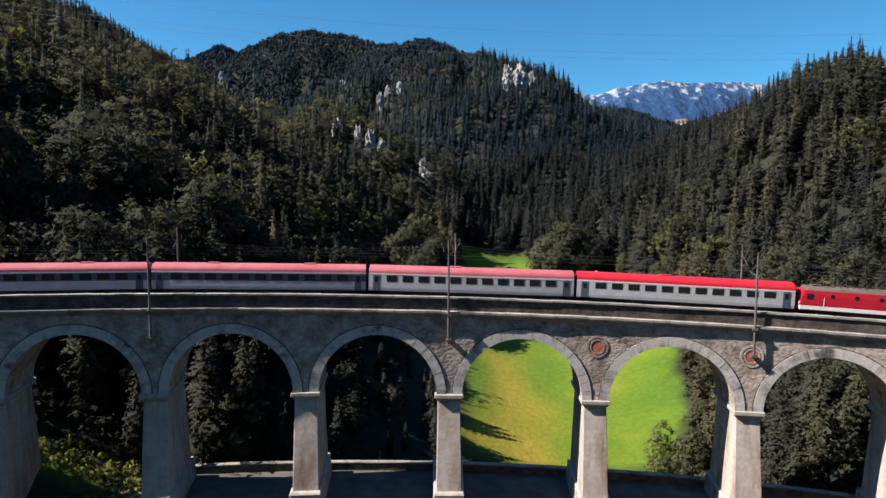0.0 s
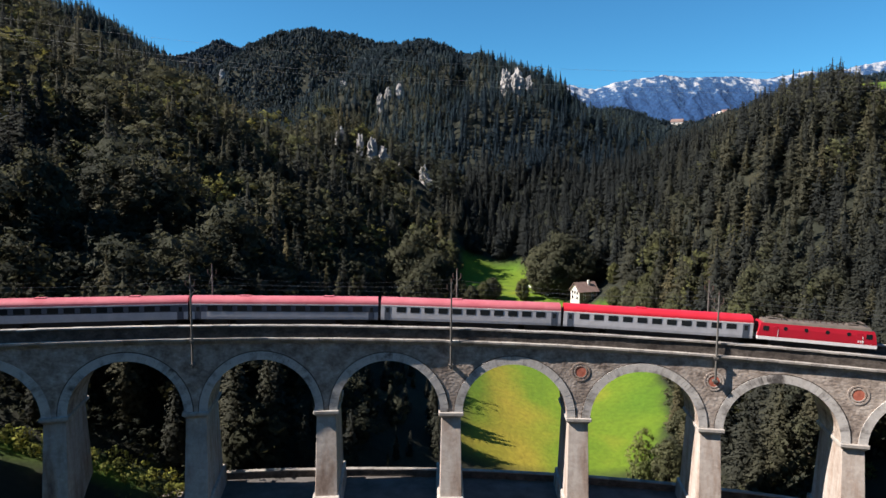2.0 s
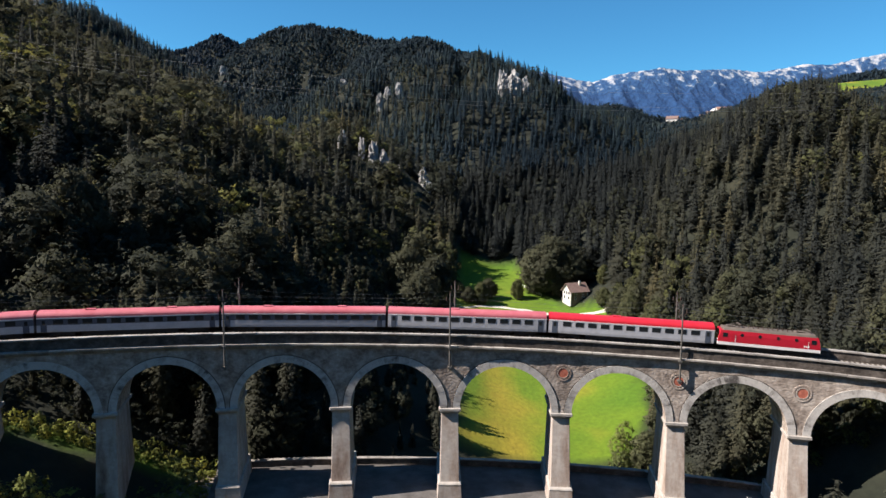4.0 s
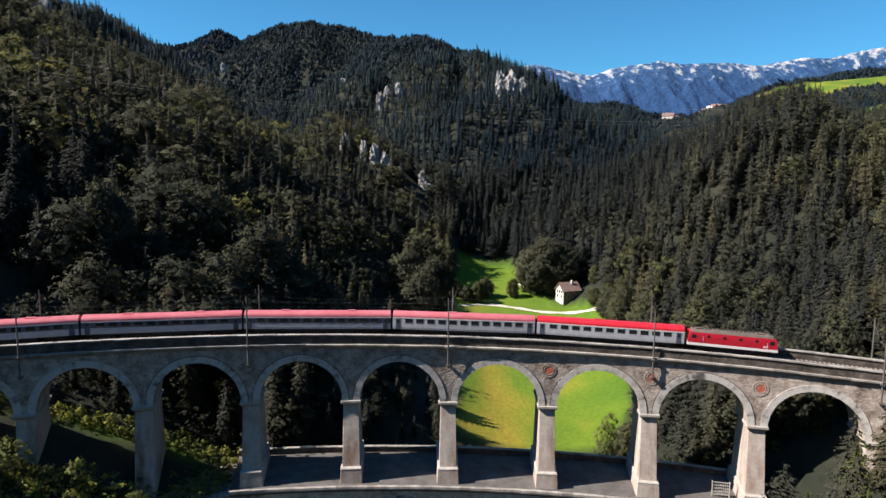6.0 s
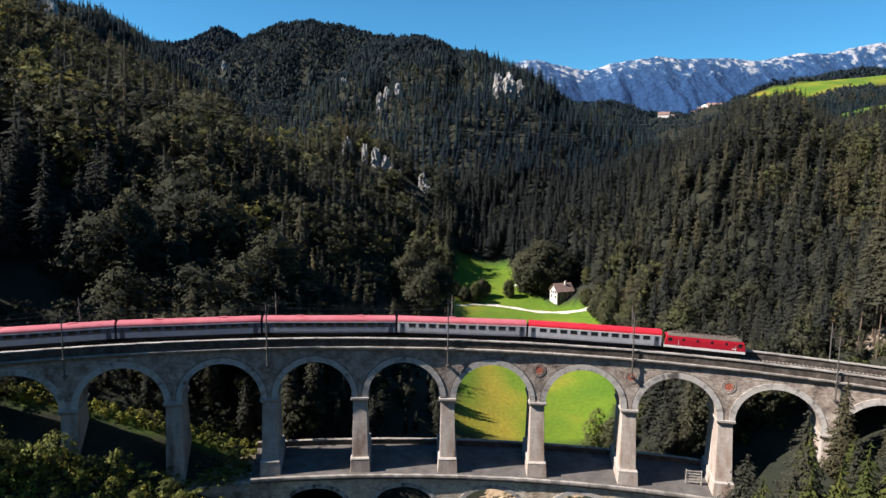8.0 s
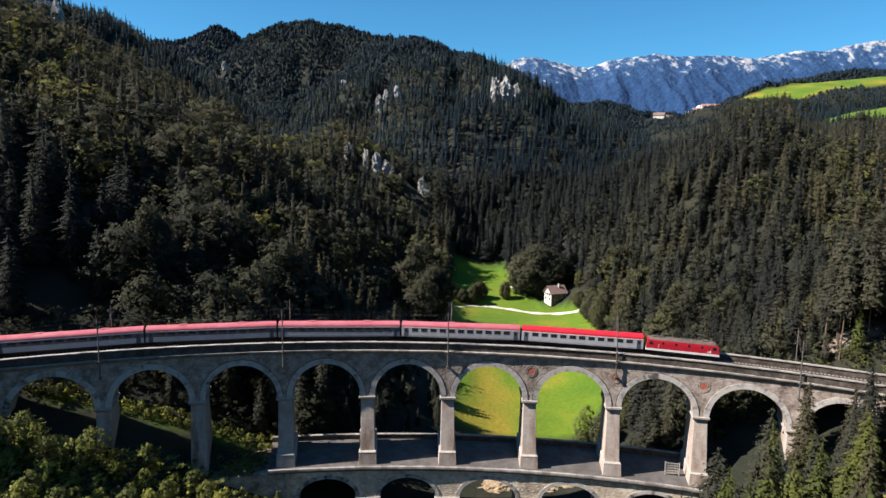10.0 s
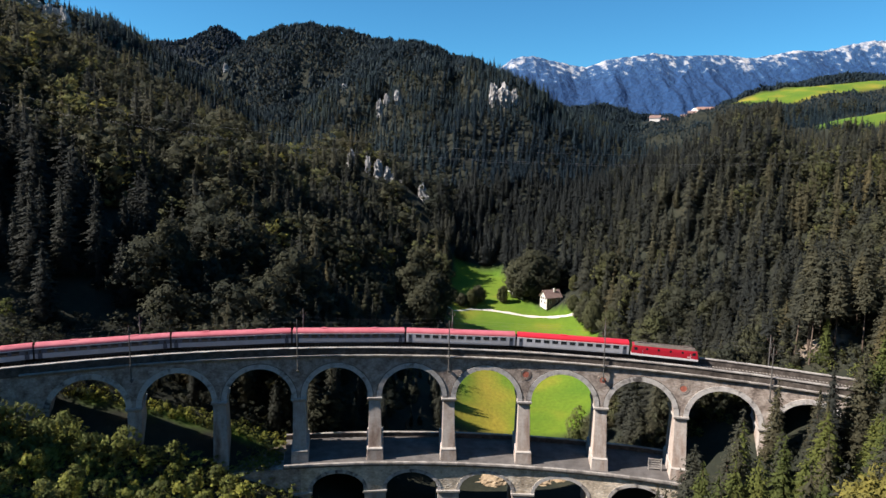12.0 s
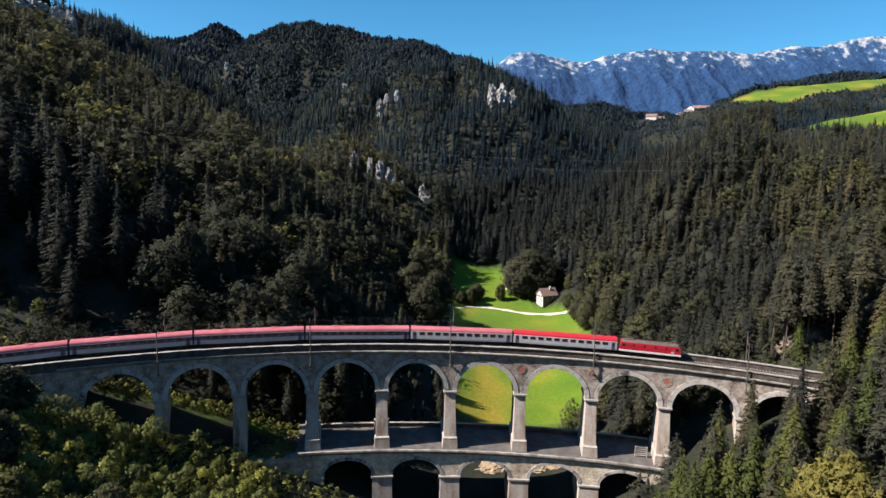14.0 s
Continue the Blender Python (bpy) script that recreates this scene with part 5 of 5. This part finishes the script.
DEEP = [bough_shape(200 + i, 420, 0.14 + 0.025 * (i % 3), 0.05, 2, slim=0.15) for i in range(5)]
LUSH = [leafy_shape(220 + i, 110, 34, 0.30 + 0.05 * (i % 3), 0.12, 0.24) for i in range(5)]
ROUND = [leafy_shape(230 + i, 46, 15, 0.40 + 0.04 * (i % 3), 0.06, 0.3, (0.15, 0.3)) for i in range(5)]

spruces = [sized(tree("spruce_tree", "tall dark green spruce tree with drooping boughs", "tree", DEEP[i], 26, 1.0 + 0.12 * (i % 3), SPRUCE, (0.42, 0.66, 0.54, 0.78, 0.5)[i], 0.32, 0.9, True), 26) for i in range(5)]
larches = [sized(tree("larch_tree", "slender yellow-green larch tree", "tree", DEEP[i + 1], 24, 0.95, LARCH, (0.58, 0.68)[i], 0.28, 0.9, True), 24) for i in range(2)]
maples = [sized(tree("maple_tree", "broad-leaved tree turning yellow", "tree", LUSH[i], 17, 1.0, LEAVES, (0.92, 0.82)[i], 0.28, 0.6), 17) for i in range(2)]
limes = [sized(tree("broadleaf_tree", "olive green broad-leaved tree in full leaf", "tree", LUSH[i + 2], 14, 1.05, LEAVES, (0.45, 0.55, 0.35)[i], 0.25, 0.6), 14) for i in range(3)]
shrubs = [sized(tree("shrub", "rounded sunlit green shrub on a slope", "shrub", ROUND[i], 5.5, 1.0, BUSH, (0.3, 0.5, 0.6, 0.42, 0.15)[i], 0.09, 0.5), 5.5) for i in range(5)]

# slope in front of the viaduct, valley's right side
g = random.Random(5)
spots = [(62, -25, 46), (48, -32, 40), (34, -39, 36), (53, -48, 45), (42, -24, 36), (56, -20, 43), (70, -22, 49), (78, -30, 54), (66, -46, 49), (39, -50, 38), (46, -58, 42),
         (84, -22, 55), (29, -47, 32), (62, -62, 50), (75, -55, 54), (88, -42, 58), (55, -72, 48), (70, -74, 54), (95, -30, 60), (49, -17, 34), (90, -60, 60), (37, -31, 32), (74, -21, 57), (80, -20, 60), (89, -24, 63), (70, -27, 53), (84, -34, 61), (96, -22, 64)]
spots = [(x, y, z - (5 if 58 < x < 86 and y > -40 else 0)) for x, y, z in spots]
plant(spruces, spots[:4] + spots[5:9] + spots[10:], "trees on the near slope", 11)
more = []
while len(more) < 48:
    x, y = g.uniform(36, 118), g.uniform(-76, -13)
    if x > 35 + 0.6 * (y + 39) and x < 0.72 * (y + 165) + 8 and all((x - a) ** 2 + (y - b) ** 2 > 14 for a, b, _ in more + spots):
        more.append((x, y, 36 + (0.36 if x > 92 else 0.27) * (x - 34) + g.uniform(-6, 2)))
plant([copy_thing(spruces[1], pose(0, 0, 0)), copy_thing(spruces[3], pose(0, 0, 0)), copy_thing(spruces[4], pose(0, 0, 0))], more[:24], "trees on the near slope", 31)
plant([copy_thing(larches[0], pose(0, 0, 0)), copy_thing(larches[1], pose(0, 0, 0))], more[24:], "larches on the near slope", 32)
plant(larches, [(43, -40, 40), (51, -38, 41.5), (58, -33, 43), (36, -44, 36), (73, -37, 50), (66, -31, 47), (80, -46, 53)], "larches on the near slope", 12)
plant(maples, [(60, -56, 47), (94, -52, 56)], "maples on the near slope", 13)
plant([copy_thing(larches[0], pose(0, 0, 0)), copy_thing(larches[1], pose(0, 0, 0))], [(84, -17, 53), (88, -16, 58), (78, -14, 45), (93, -18, 63), (85, -27, 55), (75, -31, 46)], "yellowing trees beside the line", 44)
# bushes on the left slope
sp = []
while len(sp) < 230:
    x, y = g.uniform(-120, -14), g.uniform(-60, -8)
    r = math.hypot(x, y + RAD) - RAD
    if r < -4.5 and y < -9 - max(0, (x + 60) * 0.35) and abs(x) < 0.78 * (y + 165) + 12 and all((x - a) ** 2 + (y - b) ** 2 > 9 for a, b in sp):
        sp.append((x, y))
plant(shrubs, sp, "shrubs on the slope", 14, (0.6, 1.25), 0.08)
plant(limes, [(-88, -34), (-100, -40), (-80, -50), (-112, -30), (-70, -60), (-95, -55), (-60, -52), (-106, -50), (-84, -66), (-52, -66)], "broad-leaved trees on the slope", 15, (0.6, 0.85))
# taller growth against the hillside end of the wall
plant([copy_thing(shrubs[0], pose(0, 0, 0)), copy_thing(shrubs[3], pose(0, 0, 0)), copy_thing(shrubs[4], pose(0, 0, 0))], [tuple(at(-70 - 2.3 * i, -5.5 - (i * 5) % 8, 0)[:2]) for i in range(20)], "shrubs below the wall", 42, (1.0, 1.6), 0.08)
# shrubs behind the track at the hillside end
row = []
for i in range(40):
    q = at(-92 - 1.0 * i + 1.2 * math.sin(i * 3.3), 10.0 + (i * 7) % 26, 0)
    row.append((q.x, q.y))
plant([copy_thing(shrubs[0], pose(0, 0, 0)), copy_thing(shrubs[4], pose(0, 0, 0))], row, "shrubs behind the track", 25, (0.5, 0.9), 0.08)
# strip of undergrowth behind the left arches
sp = []
while len(sp) < 45:
    x, y = g.uniform(-84, -36), g.uniform(-12, 16)
    r = math.hypot(x, y + RAD) - RAD
    if 9.0 < r < 12.5 and all((x - a) ** 2 + (y - b) ** 2 > 3 for a, b in sp):
        sp.append((x, y))
plant([copy_thing(shrubs[1], pose(0, 0, 0)), copy_thing(shrubs[2], pose(0, 0, 0))], sp, "undergrowth behind the arches", 16, (0.22, 0.42), 0.08)
# the tall spruces left of the meadow and the big tree on the far left slope
plant([copy_thing(spruces[0], pose(0, 0, 0)), copy_thing(spruces[2], pose(0, 0, 0))], [(-31, 20, 41), (-30, 33, 42), (-4, 43.5, 28.5), (-3, 59, 23.5), (-3, 69.6, 26.5), (-3.5, 80, 27), (-3, 84.5, 32.5), (-3, 35.4, 24), (-3, 89, 36), (-9, 52, 26), (-11, 66, 31), (-12, 40, 27), (-4.5, 42, 29), (-3.5, 45, 27), (-4, 60.5, 25), (-3.6, 68, 27), (-4, 36.8, 25), (-4, 47.5, 22), (-4, 53, 22), (-4, 75, 25), (-2.6, 36.2, 25.5), (-3.2, 34.4, 24), (-2.8, 59.8, 25)], "spruces beside the meadow", 17)
# tall spruces along the brow of the right slope
brow_row = [(213 + 1.9 * i + 4 * ((i * 11) % 5 - 1), 342 + ((i * 11) % 5) * 8) for i in range(26)]
plant([copy_thing(spruces[0], pose(0, 0, 0)), copy_thing(spruces[2], pose(0, 0, 0))], [(x, y, 140.4 + 0.2 * (x - 239) - 1.1 * ((i * 7) % 4)) for i, (x, y) in enumerate(brow_row)], "spruces on the brow", 51)
# growth at the foot of the lower storey's far side
plant([copy_thing(shrubs[0], pose(0, 0, 0)), copy_thing(shrubs[4], pose(0, 0, 0))], [(x * 4.4 - 16 + 1.5 * math.sin(x * 7), 15 + (x % 4) * 5, 9.5 + (x % 3)) for x in range(12, 18) if 15 + (x % 4) * 5 < 26] + [(x * 4.1 - 14, 13.5 + (x % 3) * 2.4, 9.5) for x in range(12, 18)], "shrubs behind the lower storey", 21)
# dark spruces close behind the left arches, and the tall stand above the shaded clearing
row = []
for i in range(15):
    q = at(-88 + i * 5.0 + 1.5 * math.sin(i * 5.1), 14.5 + 3.0 * ((i * 7) % 3), 0)
    row.append((q.x, q.y, min(float(ground_z(q.x, q.y)) + 11.5 + (i * 5) % 4, 43)))
row += [(q.x, q.y, z) for q, z in ((at(-33, 15, 0), 44), (at(-40, 22, 0), 49), (at(-29, 18.5, 0), 41))]
plant([copy_thing(spruces[0], pose(0, 0, 0)), copy_thing(spruces[4], pose(0, 0, 0))], row, "spruces behind the arches", 19)
# pines with bare trunks on the sandy bank above the track
PINE = [bough_shape(240 + i, 170, 0.15, 0.5, 1, slim=0.22) for i in range(3)]
pines = [sized(tree("pine_tree", "tall pine with a long bare trunk on a sandy bank", "tree", PINE[i], 25, 1.0, SPRUCE, (0.5, 0.62, 0.7)[i], 0.2, 0.92, True), 25) for i in range(3)]
plant(pines, [(83, 3), (88, 7), (92, 0), (96, 5), (99, -2), (90, 12), (102, 4), (86, -2), (95, 12), (80.5, 4), (82, 0.5), (91, -4), (87, 2), (84.5, 5.5)], "pines on the bank", 23, (0.8, 1.05), 0.04)
plant([copy_thing(spruces[1], pose(0, 0, 0)), copy_thing(spruces[3], pose(0, 0, 0)), copy_thing(larches[0], pose(0, 0, 0))], [(94, -6, 66), (99, -8, 68), (103, -11, 66), (97, -1, 70), (105, -4, 72), (84, -2, 58), (108, -12, 70), (92, -9, 60)], "trees on the bank", 26)
plant([copy_thing(spruces[2], pose(0, 0, 0)), copy_thing(spruces[4], pose(0, 0, 0)), copy_thing(pines[1], pose(0, 0, 0))], [(*at(s, r, 0)[:2], z) for s, r, z in ((55, 15, 38), (58, 19, 42), (61, 13.5, 39), (64, 17, 43), (67, 12.5, 42), (70, 15.5, 46), (73, 12, 44), (76, 16, 50), (52, 20, 38), (66, 21, 46))], "trees behind the last arches", 28)
plant([copy_thing(shrubs[0], pose(0, 0, 0)), copy_thing(shrubs[4], pose(0, 0, 0))], [tuple(at(52 + 1.5 * i, 9.5 + (i * 5) % 7, 0)[:2]) for i in range(20)], "shrubs behind the last arches", 29, (0.4, 0.8), 0.08)
plant([copy_thing(shrubs[0], pose(0, 0, 0)), copy_thing(shrubs[3], pose(0, 0, 0))], [tuple(at(80 + 1.9 * i, 9.6 + 2.1 * (i % 3), 0)[:2]) for i in range(18)], "shrubs on the bank", 27, (0.4, 0.8), 0.08)
# one great tree standing free above the shaded clearing
great = sized(tree("broadleaf_tree", "very tall dark broad-crowned tree above the railway line", "tree", LUSH[3], 34, 0.78, LEAVES, 0.22, 0.5, 0.7), 34)
plant([great], [(-77.4, 33.5, 74)], "trees above the line", 41)
plant([copy_thing(shrubs[0], pose(0, 0, 0)), copy_thing(shrubs[4], pose(0, 0, 0))], [(37, 34, 14.5), (39.5, 38, 15), (38, 30, 13), (41, 35, 15.5), (36.5, 27, 12), (35, 32, 15.5), (36.5, 36.5, 17.5), (34.6, 28, 12.5), (39, 41, 18.5)], "bushes at the meadow's edge", 43)
# about the house
orchard = [copy_thing(limes[0], pose(0, 0, 0)), copy_thing(limes[1], pose(0, 0, 0))]
plant(orchard, [(x, y, max(top, float(ground_z(x, y)) + 5.5 + (x * 7) % 4)) for x, y, top in ((16.3, 145, 31), (27.2, 145, 30.5), (8, 137, 30), (12.4, 138, 29.5), (4, 140, 30), (40, 152, 45), (46, 155, 44), (36, 160, 42), (55, 124, 33), (60, 122, 34), (66, 122, 34), (58, 136, 38), (64, 134, 40), (70, 128, 38), (75, 118, 36),
        (62, 112, 32), (68, 108, 33), (58, 104, 27), (72, 100, 36), (40.5, 31, 14), (47, 42, 18), (40, 24, 15), (52, 54, 23), (49, 35, 20), (58, 65, 26), (61, 76, 30), (57, 108, 37), (57, 99, 37), (61, 88, 35), (60, 104, 39), (66, 95, 40), (59, 119, 33), (63, 116, 34), (68, 114, 36))], "trees round the meadow", 18)
plant([copy_thing(limes[2], pose(0, 0, 0)), copy_thing(limes[0], pose(0, 0, 0))], [(-5, 101, 48), (41, 146, 50), (47, 148, 48), (-9, 92, 44), (-14, 108, 50), (36, 150, 46)], "tall broad-leaved trees at the meadow", 24)


# ---- bare rock ----
ROCK = material("limestone", [(0.3, (0.111, 0.107, 0.106)), (0.5, (0.289, 0.284, 0.273)), (0.7, (0.442, 0.43, 0.418))], scale=0.16, rough=0.95, fine=0.3, bump=0.5, bump_scale=0.8, stretch=(1, 1, 0.5))


def crag(x, y, z, w, h, seed, name="rock_outcrop", label="pale grey limestone outcrop among forest trees", group="rock outcrops", mat=ROCK, depth=0.5, rough=1.0):
    """A ragged rock face with upright ribs, from below the ground to z + h / 2."""
    g2 = np.random.default_rng(seed)
    foot = min(float(ground_z(x, y)) - 2.5, z - h / 2)
    half = (z + h / 2 - foot) / 2
    bm = bmesh.new()
    bmesh.ops.create_icosphere(bm, subdivisions=4, radius=1)
    for v in bm.verts:
        d = v.co.copy()
        n = noise.fractal(d * 1.8 + Vector((seed * 3.1, 0, 0)), 0.9, 2.1, 5) * 0.36
        n += abs(noise.noise(Vector((d.x * 5, d.y * 5, d.z * 2.2)) + Vector((0, seed * 1.7, 0)))) * 0.5 + noise.noise(d * 11 + Vector((seed, 2, 0))) * 0.16 - 0.18
        v.co = d * (0.9 + n * rough)
        v.co.x *= w * 0.5 * (1 + 0.25 * g2.uniform(-1, 1) * 0.2)
        v.co.y *= w * depth
        v.co.z *= half
    ob = part(name, bm, mat)
    tagged(ob, label, "rock", group)
    ob.matrix_basis = pose(x, y, foot + half, 0, 0, float(g2.uniform(-25, 25)))


for i, (x, y, z, w, h) in enumerate(ROCKS):
    crag(x, y, z, w * (0.9 if 220 < y < 240 else 1.1), h, i + 3)
# sunlit boulders on the stream bank behind the lower storey
BOULDER = material("sandy_boulder", [(0.3, (0.163, 0.118, 0.072)), (0.5, (0.272, 0.211, 0.138)), (0.7, (0.354, 0.288, 0.204))], scale=0.3, rough=0.95, fine=0.25, bump=0.2, bump_scale=1.2)
for i, (x, y, z, w, h) in enumerate(((6, 20.5, 5.6, 10, 3.5), (11.5, 20, 5.8, 12, 3.8), (24, 20.5, 5.6, 12, 3.6), (30, 20, 5.6, 11, 3.6))):
    crag(x, y, z, w, h, 60 + i, "boulder", "sandy pale boulder on a stream bank below the viaduct", "boulders below the viaduct", BOULDER, 0.4, 0.4)


# ---- gravel path across the meadow ----
GRAVEL = material("pale_gravel", [(0.3, (0.38, 0.35, 0.30)), (0.7, (0.56, 0.53, 0.47))], scale=0.8, rough=0.95, fine=0.3)
bm = bmesh.new()
line = [(-8, 121), (4, 127), (12, 135), (20, 136), (29, 133), (37, 129), (44, 127), (50, 124), (57, 119)]
prev = None
for i in range(len(line) - 1):
    for j in range(6):
        t = j / 6
        x, y = (line[i][c] + t * (line[i + 1][c] - line[i][c]) for c in (0, 1))
        w = 1.0 + 0.25 * math.sin(x * 0.7)
        row = [bm.verts.new((x + d * 0.2, y + d, float(ground_z(x + d * 0.2, y + d)) + 0.12)) for d in (-w, 0, w)]
        if prev:
            for a in (0, 1):
                bm.faces.new((prev[a], row[a], row[a + 1], prev[a + 1]))
        prev = row
tagged(part("path", bm, GRAVEL), "pale gravel farm track across the meadow", "path", kind="structure")

# ---- farmhouse ----
LIME = material("white_render", [(0.3, (0.446, 0.432, 0.403)), (0.7, (0.576, 0.562, 0.533))], scale=0.7, rough=0.9, fine=0.1)
BOARDS = material("brown_boards", [(0.3, (0.09, 0.06, 0.045)), (0.7, (0.19, 0.13, 0.10))], scale=1.2, rough=0.85, stretch=(3, 3, 0.2), fine=0.2)
SHINGLE = material("brown_roof_tiles", [(0.3, (0.128, 0.0863, 0.075)), (0.7, (0.217, 0.15, 0.131))], scale=1.0, rough=0.85, fine=0.25)
PANE = GLASS


def house(name, label, m, w, d, h, rise, wall, side, roof, rows, group=""):
    """A gabled house: gable to the front (-y), ridge along y."""
    hs = thing(name, label, "house", group, at=m)
    for y in (-d / 2, d / 2 - 0.3):
        bm = bmesh.new()
        pts = [(-w / 2, -1.5), (w / 2, -1.5), (w / 2, h), (0, h + rise), (-w / 2, h)]
        a, b = [bm.verts.new((x, y, z)) for x, z in pts], [bm.verts.new((x, y + 0.3, z)) for x, z in pts]
        bm.faces.new(a)
        bm.faces.new(b[::-1])
        for i in range(5):
            bm.faces.new((a[i], b[i], b[(i + 1) % 5], a[(i + 1) % 5]))
        part("gable_wall", bm, wall, hs)
    for x in (-w / 2, w / 2 - 0.3):
        bm = bmesh.new()
        box(bm, x, x + 0.3, -d / 2 + 0.3, d / 2 - 0.3, -1.5, h)
        part("side_wall", bm, side, hs)
    for sg in (-1, 1):
        bm = bmesh.new()
        ox, k = 0.6, rise / (w / 2)
        hexa(bm, [(0, -d / 2 - 0.6, h + rise), (sg * (w / 2 + ox), -d / 2 - 0.6, h - ox * k), (sg * (w / 2 + ox), d / 2 + 0.6, h - ox * k), (0, d / 2 + 0.6, h + rise),
                  (0, -d / 2 - 0.6, h + rise + 0.22), (sg * (w / 2 + ox), -d / 2 - 0.6, h - ox * k + 0.22), (sg * (w / 2 + ox), d / 2 + 0.6, h - ox * k + 0.22), (0, d / 2 + 0.6, h + rise + 0.22)])
        bmesh.ops.recalc_face_normals(bm, faces=bm.faces[:])
        part("roof", bm, roof, hs)
    bm = bmesh.new()
    box(bm, 0.5, 1.15, d * 0.12, d * 0.12 + 0.65, h + rise * 0.4, h + rise + 0.9)
    part("chimney", bm, wall, hs)
    for z in rows:
        for x in ((-w * 0.28, 0, w * 0.28) if z > 2 else (-w * 0.25, w * 0.25)):
            bm = bmesh.new()
            box(bm, x - 0.5, x + 0.5, -d / 2 - 0.05, -d / 2 + 0.02, z, z + 1.25)
            wn = part("window", bm, WHITE, hs)
            bm = bmesh.new()
            box(bm, x - 0.4, x + 0.4, -d / 2 - 0.07, -d / 2 + 0.0, z + 0.1, z + 1.15)
            part("pane", bm, PANE, wn)
        for y in (-d * 0.22, d * 0.22):
            bm = bmesh.new()
            box(bm, w / 2 - 0.02, w / 2 + 0.05, y - 0.45, y + 0.45, z, z + 1.2)
            wn = part("window", bm, WHITE, hs)
            bm = bmesh.new()
            box(bm, w / 2, w / 2 + 0.07, y - 0.36, y + 0.36, z + 0.1, z + 1.1)
            part("pane", bm, PANE, wn)
    return hs


zc = float(ground_z(45, 135))
house("farmhouse", "small white gabled farmhouse with brown tiled roof at a meadow", pose(47.6, 136.0, zc, 0, 0, -68), 5.4, 7.4, 4.0, 2.6, LIME, BOARDS, SHINGLE, (0.8, 2.6))
TERRA = material("red_roof_tiles", [(0.3, (0.20, 0.115, 0.09)), (0.7, (0.30, 0.19, 0.15))], scale=0.8, rough=0.85, fine=0.2)
for x, y, w, d, h, a, rf in ((296, 726, 9, 14, 6, 60, SHINGLE), (309, 730, 8, 10, 5, 75, SHINGLE), (349, 724, 10, 18, 8, 70, SHINGLE), (361, 720, 12, 22, 9, 80, TERRA), (357, 738, 9, 12, 14, 20, LIME), (338, 728, 8, 12, 6, 85, SHINGLE)):
    house("village_house", "white rendered village house on a far hill", pose(x, y, float(ground_z(x, y)) + 1.0, 0, 0, a), w, d, h, 3.5, LIME, LIME, rf, (1.2, 4.0), "houses of the far village")

# ---- pale garden fence ----
fence = thing("garden_fence", "low white wooden fence beside the farmhouse garden", "fence")
fx = [(31, 158), (32.5, 155), (34, 152), (35.5, 149.5), (37, 147)]
for (x0, y0), (x1, y1) in zip(fx, fx[1:]):
    z0, z1 = float(ground_z(x0, y0)), float(ground_z(x1, y1))
    for lo, hi in ((0.35, 0.6), (0.85, 1.15)):
        bm = bmesh.new()
        hexa(bm, [(x0, y0, z0 + lo), (x1, y1, z1 + lo), (x1, y1 + 0.08, z1 + lo), (x0, y0 + 0.08, z0 + lo), (x0, y0, z0 + hi), (x1, y1, z1 + hi), (x1, y1 + 0.08, z1 + hi), (x0, y0 + 0.08, z0 + hi)])
        part("board", bm, WHITE, fence)
    bm = bmesh.new()
    box(bm, x0 - 0.08, x0 + 0.08, y0 + 0.09, y0 + 0.24, z0 - 0.4, z0 + 1.25)
    part("post", bm, WHITE, fence)

# ---- power line across the valley ----
CABLE = plain("aluminium_cable", (0.26, 0.26, 0.265), 0.6, 0.5)
for dz, dy in ((0, 0), (-3.0, 3.0), (-3.5, 6.5)):
    cu = bpy.data.curves.new("power_cable", "CURVE")
    cu.dimensions, cu.bevel_depth, cu.bevel_resolution = "3D", 0.015, 1
    pts = [(x, 60 + dy, 94.7 + dz - 0.049 * x + 0.000436 * x * x) for x in range(-210, 181, 10)]
    sp = cu.splines.new("POLY")
    sp.points.add(len(pts) - 1)
    for p, q in zip(sp.points, pts):
        p.co = (*q, 1)
    cu.materials.append(CABLE)
    tagged(new("power_cable", cu), "long sagging power cable over the wooded valley", "cable", "power line")
